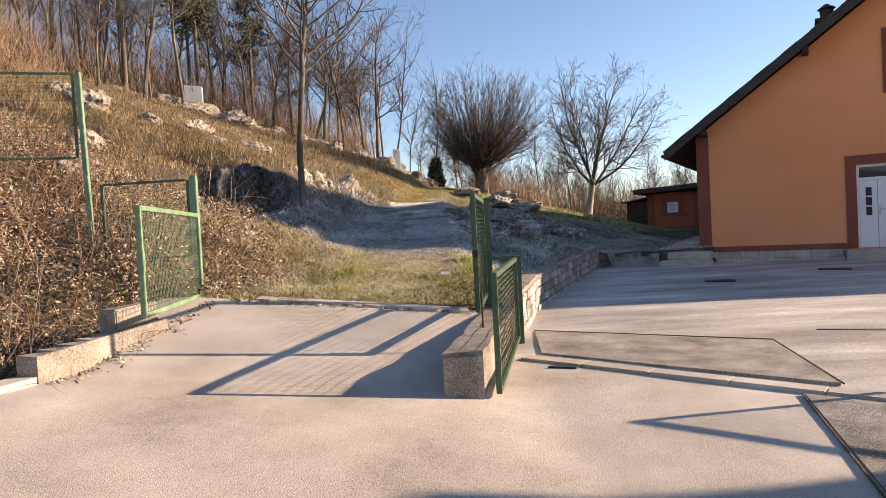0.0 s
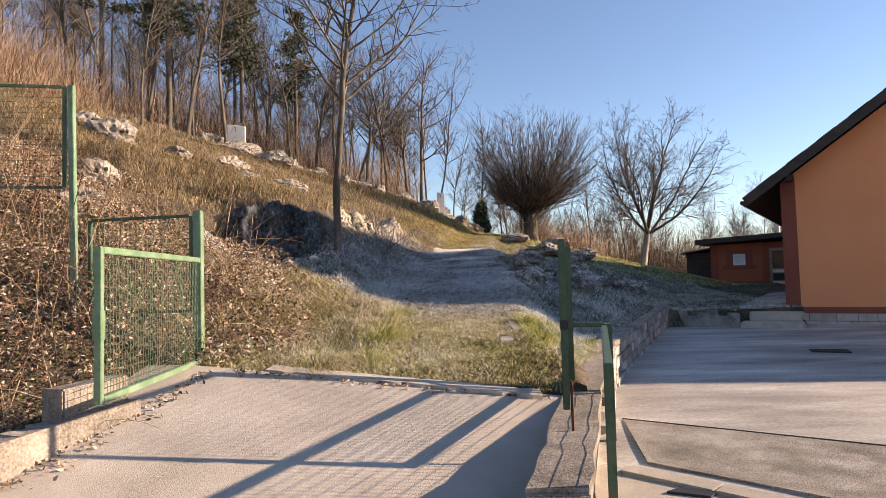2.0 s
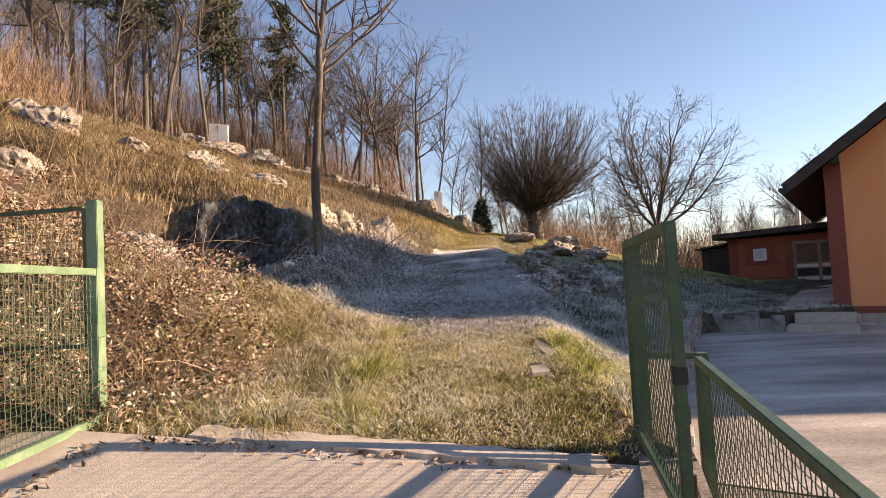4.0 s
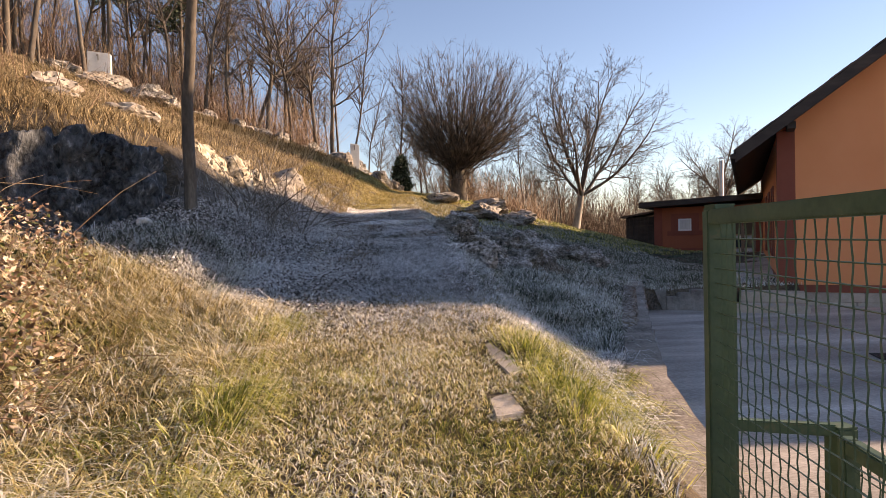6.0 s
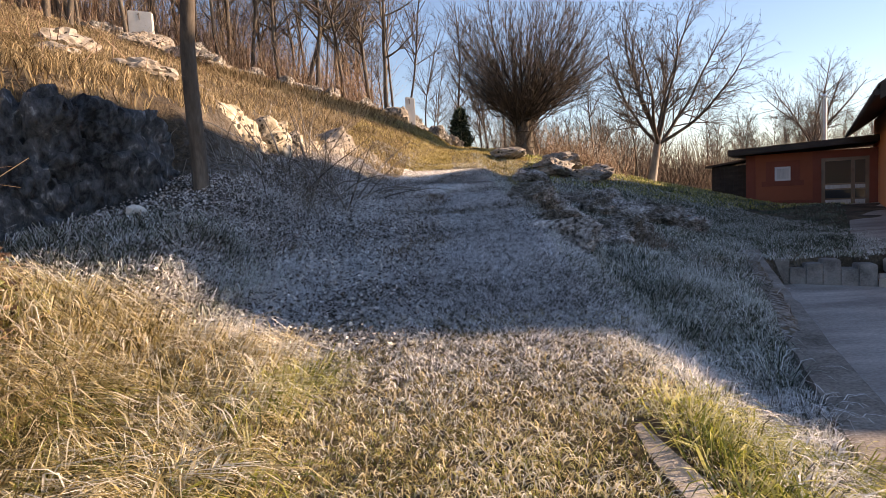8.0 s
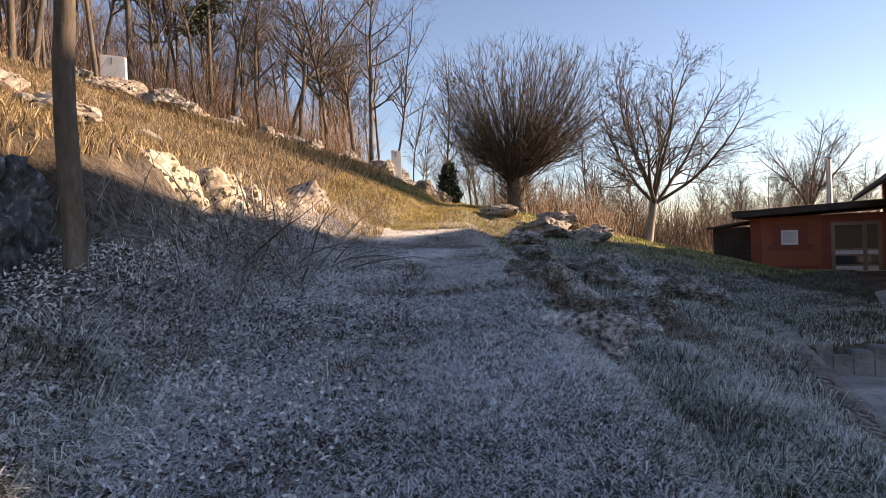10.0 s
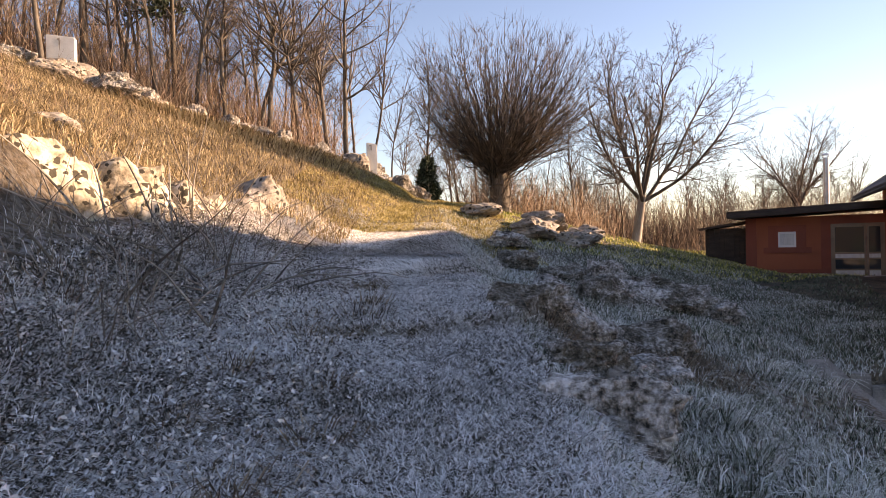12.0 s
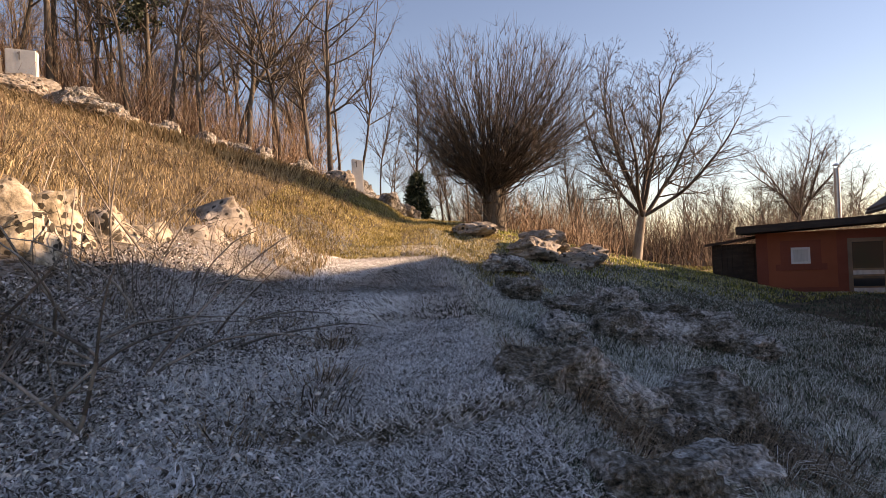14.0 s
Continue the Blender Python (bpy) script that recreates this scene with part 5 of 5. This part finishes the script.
def pine(x, y, h, seed, label="tall dark pine with a bare lower trunk", low_=0.45, spread=0.17):
    rg = np.random.default_rng(seed)
    t = thing("pine_tree", label, "pine tree", "pines", at=Matrix.Translation((x, y, height(x, y))))
    part("trunk", tubes("trunk", [(0, 0, -0.2, 0, 0, h * 0.5, 0.14, 0.10), (0, 0, h * 0.5, 0.05, 0, h, 0.10, 0.02)], BARK, 8), None, t)
    limbs_, vv, ff = [], [], []
    z = h * low_
    while z < h:
        f_ = 1 - (z / h - low_) / (1 - low_)
        for _ in range(4):
            az, ln = rg.uniform(0, 6.28), h * spread * (0.25 + 0.75 * f_) * rg.uniform(0.6, 1.1)
            e = np.array([math.cos(az), math.sin(az), rg.uniform(0.0, 0.35)])
            a, b = np.array([0, 0, z]), np.array([0, 0, z]) + e * ln
            limbs_.append((*a, *b, 0.035, 0.01))
            for _ in range(64):
                c = a + (b - a) * rg.uniform(0.35, 1.08) + rg.normal(0, 0.12 * (0.6 + ln / 3), 3)
                d = rg.normal(size=3) + np.array([0, 0, 0.5])
                d *= rg.uniform(0.14, 0.3) / np.linalg.norm(d)
                w_ = np.cross(d, rg.normal(size=3))
                w_ *= 0.055 / (np.linalg.norm(w_) + 1e-9)
                i = len(vv)
                vv += [c - w_, c + w_, c + d]
                ff.append((i, i + 1, i + 2))
        z += h * 0.035
    tagged(part("branchwork", tubes("branchwork", limbs_, BARK, 4), None, t), kind="stuff")
    tagged(part("crown", raw_mesh("crown", vv, np.zeros((0, 4)), ff, PINE), None, t), kind="stuff")
    return t


for i, (x, y, h) in enumerate(((-15.5, 27, 11), (-17.5, 31, 12), (-13.4, 31.5, 11), (-19, 27, 12), (-15.5, 36, 12.5), (-11.5, 36, 11))):
    pine(x, y, h, 300 + i)
pine(0.15, 33.0, 1.75, 320, "small dark green conifer on a grassy crest", 0.05, 0.28)


# ---- low growth ----
def blades(name, x, y, h, w, lean, mat, label, category, seed, z=None, tilt=(0.0, 0.0)):
    """Bent blades, two pieces each, standing on the land."""
    rg = np.random.default_rng(seed)
    n_ = len(x)
    z = land(x, y) - 0.01 if z is None else z
    az = rg.uniform(0, 2 * np.pi, n_)
    face = rg.uniform(0, 2 * np.pi, n_)
    h = h * rg.uniform(0.5, 1.35, n_)
    b = np.stack([np.cos(az) * lean * rg.uniform(0.2, 1.3, n_) + tilt[0], np.sin(az) * lean * rg.uniform(0.2, 1.3, n_) + tilt[1]], -1)
    side_ = np.stack([np.cos(face), np.sin(face), 0 * face], -1) * (w * rg.uniform(0.6, 1.3, n_))[:, None] / 2
    p0 = np.stack([x, y, z], -1)
    p1 = p0 + np.stack([b[:, 0] * h * 0.35, b[:, 1] * h * 0.35, h * 0.6], -1)
    p2 = p0 + np.stack([b[:, 0] * h, b[:, 1] * h, h * np.clip(1 - 0.35 * np.hypot(b[:, 0], b[:, 1]), 0.25, 1)], -1)
    v = np.stack([p0 - side_, p0 + side_, p1 + side_ * 0.75, p1 - side_ * 0.75, p2], 1).reshape(-1, 3)
    k = (np.arange(n_) * 5)[:, None]
    return tagged(new(name, raw_mesh(name, v, k + [[0, 1, 2, 3]], k + [[3, 2, 4]], mat)), label, category, kind="stuff")


def leaves(name, p, size, mat, label, category, seed):
    """Small curled leaves, each two faces, thrown at the points p."""
    rg = np.random.default_rng(seed)
    n_ = len(p)
    d = rg.normal(size=(n_, 3)) * [1, 1, 0.6]
    d /= np.linalg.norm(d, axis=1, keepdims=True)
    s = np.cross(d, rg.normal(size=(n_, 3)))
    s /= np.linalg.norm(s, axis=1, keepdims=True)
    nn = np.cross(d, s)
    ln = (size * rg.uniform(0.6, 1.4, n_))[:, None]
    v = np.stack([p - d * ln / 2, p + s * ln * 0.24 + nn * ln * 0.13, p + d * ln / 2, p - s * ln * 0.24 + nn * ln * 0.13], 1).reshape(-1, 3)
    k = (np.arange(n_) * 4)[:, None]
    return tagged(new(name, raw_mesh(name, v, np.zeros((0, 4)), np.concatenate([k + [[0, 1, 2]], k + [[0, 2, 3]]]), mat)), label, category, kind="stuff")


def spread(n_, x0, x1, y0, y1, seed, want=None):
    rg = np.random.default_rng(seed)
    x, y = rg.uniform(x0, x1, n_), rg.uniform(y0, y1, n_)
    keep_ = ~in_court(x, y) & ~((x > np.interp(y, WALL_Y, WALL_X) - 0.36) & (y < 13.7) & (y > -0.4) & (x < np.interp(y, WALL_Y, WALL_X) + 0.1))
    keep_ &= ~((y < np.where(x < 0.02, 2.34, 2.2)) & (x > -3.1))
    for ex, ey, ew, el in ((-0.04, 4.6, 0.07, 0.4), (-0.18, 3.7, 0.08, 0.19)):
        keep_ &= ~((np.abs(x - ex) < ew) & (np.abs(y - ey) < el))
    if want is not None:
        keep_ &= want(x, y, rg)
    return x[keep_], y[keep_]


def patch(x, y, s, seed):
    return 0.5 + 0.5 * bumps(x, y, s, seed)


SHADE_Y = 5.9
broken = lambda x, y: (x > 0.3) & (x < 2.5) & (np.abs(y - 11.15 - 0.25 * (x - 1)) < 0.42)
near_rock = lambda x, y: np.min([np.hypot((x - e[0]) / e[2], (y - e[1]) / e[3]) for e in edge], axis=0) < 0.5
# the sunny near lawn, straw-coloured, whitened by frost towards the shade
x, y = spread(80000, -2.8, 1.6, 2.3, SHADE_Y + 0.5, 1, lambda x, y, r: r.uniform(size=len(x)) < (1.25 - np.clip((y - 5.0) / 1.4, 0, 0.8)) * (0.45 + 0.75 * patch(x, y, 0.22, 7.0)))
blades("lawn_grass", x, y, 0.055, 0.0075, 1.8, GRASS, "short straw-coloured frosted winter grass", "grass", 1)
x, y = spread(24000, -3.2, 1.7, 2.4, 7.2, 2, lambda x, y, r: (patch(x, y, 0.45, 3.0) > 0.80) & (y < 5.2) & (x < 0.1) | ((x > 0.1) & (x < 0.6) & (y < 5.2)))
blades("grass_tuft", x, y, 0.085, 0.005, 1.2, GREEN, "yellow-green grass tufts in sunlight", "grass", 2)
x, y = spread(50000, -1.8, 0.15, 2.3, 5.6, 27, lambda x, y, r: r.uniform(size=len(x)) < np.interp(y, [2.3, 3.4, 5.4], [0.75, 0.6, 0.06]) * (0.4 + 0.9 * patch(x, y, 0.7, 4.0)))
blades("green_lawn_grass", x, y, 0.05, 0.005, 1.5, GREEN, "short yellow-green lawn grass beside a drive", "grass", 28)
x, y = spread(16000, 0.35, 1.7, 2.6, 6.2, 23)
blades("frosty_tussock", x, y, 0.13, 0.006, 1.2, FROST, "pale frosted tussocks above a low wall", "grass", 24)


def tussocks(name, n_, x0, x1, y0, y1, per, h_, mat, label, seed, want=None):
    """Mounds of long bent blades that fall outward from a common root."""
    cx_, cy_ = spread(n_, x0, x1, y0, y1, seed, want)
    rg = np.random.default_rng(seed)
    n_ = len(cx_) * per
    ox, oy = rg.normal(0, 0.085, n_), rg.normal(0, 0.085, n_)
    x, y = np.repeat(cx_, per) + ox, np.repeat(cy_, per) + oy
    big = np.repeat(rg.uniform(0.6, 1.3, len(cx_)), per)
    h = h_ * big * rg.uniform(0.6, 1.3, n_)
    d = np.stack([ox * 9 + rg.normal(0, 0.4, n_) + 0.35, oy * 9 + rg.normal(0, 0.4, n_)], -1)
    d = d / np.maximum(np.hypot(d[:, 0], d[:, 1]), 0.6)[:, None]
    face = rg.uniform(0, 6.28, n_)
    s = np.stack([np.cos(face), np.sin(face), 0 * face], -1) * (0.0032 * rg.uniform(0.6, 1.4, n_))[:, None]
    root = np.stack([x, y, land(x, y) - 0.01], -1)
    m1 = root + np.stack([d[:, 0] * h * 0.3, d[:, 1] * h * 0.3, h * 0.46], -1)
    m2 = root + np.stack([d[:, 0] * h * 0.75, d[:, 1] * h * 0.75, h * 0.46], -1)
    tip = root + np.stack([d[:, 0] * h * 1.2, d[:, 1] * h * 1.2, h * rg.uniform(0.02, 0.42, n_)], -1)
    v = np.stack([root - s, root + s, m1 + s, m1 - s, m2 + s * 0.8, m2 - s * 0.8, tip], 1).reshape(-1, 3)
    k = (np.arange(n_) * 7)[:, None]
    q4 = np.concatenate([k + [[0, 1, 2, 3]], k + [[3, 2, 4, 5]]])
    return tagged(new(name, raw_mesh(name, v, q4, k + [[5, 4, 6]], mat)), label, "grass", kind="stuff")


tussocks("grass_tussocks", 390, -3.5, -1.55, 2.4, 5.9, 75, 0.25, GRASS, "mounded tussocks of bent straw-coloured grass", 70, lambda x, y, r: x < -1.75 - 0.3 * r.uniform(size=len(x)))
tussocks("grass_tussocks", 300, -6.2, -2.3, 4.3, 6.0, 60, 0.22, GRASS, "mounded pale straw tussocks on a bank", 77, lambda x, y, r: y < 5.9 - 0.06 * (-2.3 - x))
tussocks("brown_frosty_tufts", 34, -2.9, -0.9, 7.2, 13, 45, 0.17, BROWN_TUFT, "brown dead tufts among frosted grass", 79)
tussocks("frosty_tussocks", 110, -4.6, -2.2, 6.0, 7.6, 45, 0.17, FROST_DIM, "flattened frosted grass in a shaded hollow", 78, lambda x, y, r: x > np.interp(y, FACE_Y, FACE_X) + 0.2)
tussocks("grass_tussocks", 110, -3.3, -1.6, 2.4, 5.6, 70, 0.22, GREEN, "mounded tussocks of yellow-green grass", 71)
tussocks("grass_tussocks", 60, 0.15, 1.0, 3.0, 5.4, 75, 0.17, GREEN, "yellow-green tussocks above a low wall", 72)
tussocks("grass_tussocks", 90, 0.5, 1.9, 3.1, 6.2, 75, 0.17, FROST, "pale frosted tussocks above a low wall", 73)
tussocks("frosty_tussocks", 120, -3.2, -1.2, 8.2, 14, 40, 0.13, FROST, "thin tufts of frosted grass on a shaded bank", 74, lambda x, y, r: patch(x, y, 0.6, 2.0) > 0.45)
tussocks("dead_tufts", 170, 0.3, 2.3, 9.3, 12.8, 60, 0.22, BROWN_TUFT, "brown dead tufts over a broken bank", 75, lambda x, y, r: np.abs(y - 11.2 - 0.25 * (x - 1)) < 0.75)
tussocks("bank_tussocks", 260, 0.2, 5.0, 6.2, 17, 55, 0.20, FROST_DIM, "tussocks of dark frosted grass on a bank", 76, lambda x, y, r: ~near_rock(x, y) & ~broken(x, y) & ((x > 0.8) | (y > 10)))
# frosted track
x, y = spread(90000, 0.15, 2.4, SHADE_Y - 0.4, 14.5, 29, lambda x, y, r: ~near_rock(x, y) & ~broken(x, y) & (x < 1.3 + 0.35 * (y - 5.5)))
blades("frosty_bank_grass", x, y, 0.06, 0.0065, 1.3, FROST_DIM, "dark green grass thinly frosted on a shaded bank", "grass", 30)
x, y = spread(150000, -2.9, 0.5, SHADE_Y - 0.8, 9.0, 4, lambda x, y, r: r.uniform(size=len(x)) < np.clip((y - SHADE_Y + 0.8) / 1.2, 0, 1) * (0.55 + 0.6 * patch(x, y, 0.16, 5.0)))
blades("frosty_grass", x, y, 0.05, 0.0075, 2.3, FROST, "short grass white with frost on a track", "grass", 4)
x, y = spread(140000, -2.9, 0.6, 9.0, 13.0, 44, lambda x, y, r: r.uniform(size=len(x)) < 0.55 + 0.6 * patch(x, y, 0.18, 6.0))
blades("frosty_grass", x, y, 0.046, 0.0085, 2.3, FROST, "short grass white with frost on a track", "grass", 44)
x, y = spread(80000, -2.7, 1.0, 13.0, 20.5, 5)
blades("frosty_grass", x, y, 0.05, 0.011, 1.6, FROST, "short grass white with frost on a track", "grass", 5)
x, y = spread(130000, 0.2, 9.0, 4.8, 24, 6, lambda x, y, r: ~near_rock(x, y) & ~broken(x, y) & (y > SHADE_Y - 0.8) & (x < 1.2 + 0.9 * (y - 5)))
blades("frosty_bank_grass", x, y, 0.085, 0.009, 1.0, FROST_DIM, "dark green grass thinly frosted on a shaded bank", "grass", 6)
x, y = spread(60000, 3.0, 14.0, 13.5, 33, 7, lambda x, y, r: (house_uv(x, y)[0] < -1.1))
blades("lawn_beyond", x, y, 0.07, 0.02, 0.9, LAWN_SHADE, "thinly frosted lawn before an outbuilding, coloured dark as in shade", "grass", 7)
x, y = spread(50000, 2.0, 16.0, 19, 42, 8, lambda x, y, r: (y > 19.5 + 0.4 * x))
blades("sunlit_lawn", x, y, 0.10, 0.028, 0.8, GREEN, "sunlit yellow-green grass below a wood", "grass", 8)
x, y = spread(70000, -3.4, 2.2, 18.5, 32, 9, lambda x, y, r: (np.abs(x + 0.1) > 0.45) | (r.uniform(size=len(x)) < 0.35))
blades("sunlit_track_grass", x, y, 0.08, 0.015, 0.9, GOLD, "sunlit straw-coloured grass on the upper track", "grass", 9)
# frosted dead leaves and stems at the foot of the shaded rocks
x, y = spread(60000, -3.9, -0.9, 5.9, 14.5, 10, lambda x, y, r: (r.uniform(size=len(x)) < np.clip((-0.7 - x) / 1.2, 0, 1)) & ((x > -3.1) | (y < 9)))
leaves("leaf_litter", np.stack([x, y, land(x, y) + np.random.default_rng(1).uniform(0.0, 0.06, len(x))], -1), 0.030, FROST_LEAF, "dead leaves and stalks whitened by frost", "leaf litter", 10)
x, y = spread(3500, -3.5, -1.3, 7.5, 15.5, 11, lambda x, y, r: patch(x, y, 0.6, 2.0) > 0.4)
blades("frosty_tall_grass", x, y, 0.14, 0.005, 0.9, FROST, "tall frosted grass stalks beside a track", "grass", 11)
x, y = spread(260, -3.9, -2.3, 8.8, 15.2, 12)
blades("dead_stems", x, y, 0.45, 0.008, 0.8, DEAD_CANE, "tangle of grey dead stems before a rock ledge", "dead stems", 12)
# slope grass
x, y = spread(150000, -17, -1.8, 6.5, 30, 13, lambda x, y, r: (r.uniform(size=len(x)) < np.clip(1.25 - y / 34, 0.25, 1)) & ((y > 16) | (x < -3.9 + 0.10 * (y - 9)) | ((y < 7.4) & (x < -2.3))) & ~((y > 6.4) & (y < 9.6) & (x > np.interp(y, FACE_Y, FACE_X) - 0.45)))
blades("slope_grass", x, y, 0.20, 0.012, 0.95, STRAW, "long dry yellow-brown grass on a slope", "grass", 13)
x, y = spread(40000, -26, -2.5, 24, 62, 14)
blades("upper_slope_grass", x, y, 0.30, 0.03, 0.9, STRAW, "dry grass high on a hillside", "grass", 14)
x, y = spread(60000, -12, -3.3, 6.6, 13, 15, lambda x, y, r: (x < np.interp(y, [6.6, 9.4, 9.8, 13], [-5.9, -4.2, -4.9, -3.9]) - 0.2))
blades("slope_grass", x, y, 0.17, 0.009, 1.2, STRAW, "matted dry yellow-brown grass above a rock face", "grass", 15)
# brambles over the near bank
def bramble_points(n_, seed):
    x, y = spread(n_, -11.5, -1.9, -4.0, 7.6, seed, lambda x, y, r: (x < -np.interp(y, [-4, 0.4, 2.3, 3.2, 5, 5.7, 6.2, 7.6], [4.9, 3.75, 3.0, 2.35, 2.5, 2.9, 5.8, 6.3]) + r.normal(0, 0.12, len(x))))
    rg = np.random.default_rng(seed)
    edge_ = np.clip((-x - np.interp(y, [-4, 0.4, 2.3, 3.2, 5, 5.7, 6.2, 7.6], [4.9, 3.75, 3.0, 2.35, 2.5, 2.9, 5.8, 6.3])) / 0.6, 0.15, 1)
    heap = edge_ * np.interp(y, [-4, -1, 1.5, 4.5, 6, 7.6], [0.15, 0.3, 0.85, 0.65, 0.35, 0.12]) * (0.6 + 0.4 * bumps(x, y, 0.55, 4.0))
    return np.stack([x, y, land(x, y) + heap * rg.uniform(0.15, 1.0, len(x)) ** 0.6], -1)
leaves("bramble_leaves", bramble_points(125000, 40), 0.047, BRAMBLE, "dead red-brown bramble leaves over a bank", "brambles", 40)
leaves("bramble_leaves", bramble_points(24000, 41), 0.045, BRAMBLE_GREEN, "dark green bramble leaves among dead ones", "brambles", 41)


def canes(n_, seed, x0, x1, y0, y1, ln, r, mat, label, up=0.9, droop=-0.16, want=None, name="bramble_canes"):
    x, y = spread(n_, x0, x1, y0, y1, seed, want)
    rg = np.random.default_rng(seed)
    segs = []
    z = land(x, y)
    for i in range(len(x)):
        p, d = np.array([x[i], y[i], z[i] - 0.03]), np.array([rg.normal(0, 0.5), rg.normal(0, 0.5), up])
        l_ = ln * rg.uniform(0.5, 1.3)
        for k in range(7):
            d = d / np.linalg.norm(d) + rg.normal(0, 0.08, 3) + np.array([0, 0, droop])
            q_ = p + d / np.linalg.norm(d) * l_ / 7
            segs.append((*p, *q_, r * (1 - k / 9), r * (1 - (k + 1) / 9)))
            p = q_
    return tagged(new(name, tubes(name, segs, mat, 3)), label, "stems", kind="stuff")


left_of = lambda x, y, r: x < -np.interp(y, [-4, 0.4, 2.3, 3.2, 4.6, 5.1, 6.1, 7.6], [4.9, 3.8, 3.1, 2.5, 2.7, 4.6, 6.9, 7.6])
canes(2900, 50, -10, -2.3, -3.5, 7.4, 1.3, 0.0045, CANE, "arching reddish bramble canes over a bank", want=left_of)
canes(330, 51, -11, -3.9, -1.0, 4.6, 2.2, 0.007, CANE, "tall reddish dead canes standing in brambles", 1.6, -0.01, left_of, "tall_dead_canes")
canes(120, 52, -3.5, -2.2, 9.4, 15.5, 0.85, 0.006, DEAD_CANE, "bent dead stems before a limestone ledge", 0.8, -0.10, None, "dead_stalks")
canes(380, 53, -16, -4.8, 7.5, 30, 1.1, 0.008, TWIG_RED, "reddish dead stems scattered over a slope", 0.9, -0.04, None, "slope_stems")
canes(7500, 54, -40, -9.0, 17, 62, 3.6, 0.022, TWIG_RED, "dense reddish-brown leafless scrub on a hillside", 1.6, -0.005, lambda x, y, r: y > 30 + (x + 12) * 0.28, "scrub")
canes(4200, 55, -24, -8.0, 10, 24, 2.4, 0.013, TWIG_RED, "dense reddish-brown leafless scrub on a hillside", 1.6, -0.005, lambda x, y, r: x < -12.5 - 0.3 * (y - 10), "scrub")
canes(9500, 56, 2.8, 38, 30, 62, 3.2, 0.018, SCRUB, "leafless undergrowth below a wood", 1.5, -0.01, lambda x, y, r: (np.hypot(x - 9.9, y - 35) > 2) & (y > 36 + 0.15 * x), "undergrowth")
canes(2600, 59, -17, -4, 31.5, 41, 2.8, 0.014, TWIG_RED, "reddish-brown leafless scrub behind a rocky ridge", 1.6, -0.005, lambda x, y, r: y > 31.5 + 0.2 * (x + 4), "scrub")
canes(50, 58, -3.2, -1.9, 9.6, 13.8, 1.35, 0.014, DEAD_CANE, "broken grey branches lying before a rock ledge", 0.55, -0.10, None, "dead_branches")
canes(600, 57, 2.6, 6.5, 26, 33, 1.6, 0.012, TWIG_RED, "russet shoots beside a bushy tree", 1.3, -0.02, None, "undergrowth")

# dead leaves blown against the kerb and the end of the drive
rng = np.random.default_rng(91)
t = rng.uniform(0, 1, 420)
lx = np.concatenate([-3.62 + 0.45 * t[:210] + np.abs(rng.normal(0, 0.10, 210)), -2.9 + 3.1 * t[210:]])
ly = np.concatenate([-0.6 + 2.6 * t[:210], 2.10 - np.abs(rng.normal(0, 0.07, 210))])
leaves("blown_leaves", np.stack([lx, ly, paving(lx, ly) + 0.016], -1), 0.045, BRAMBLE, "dead brown leaves blown along the edge of a drive", "leaves", 91)
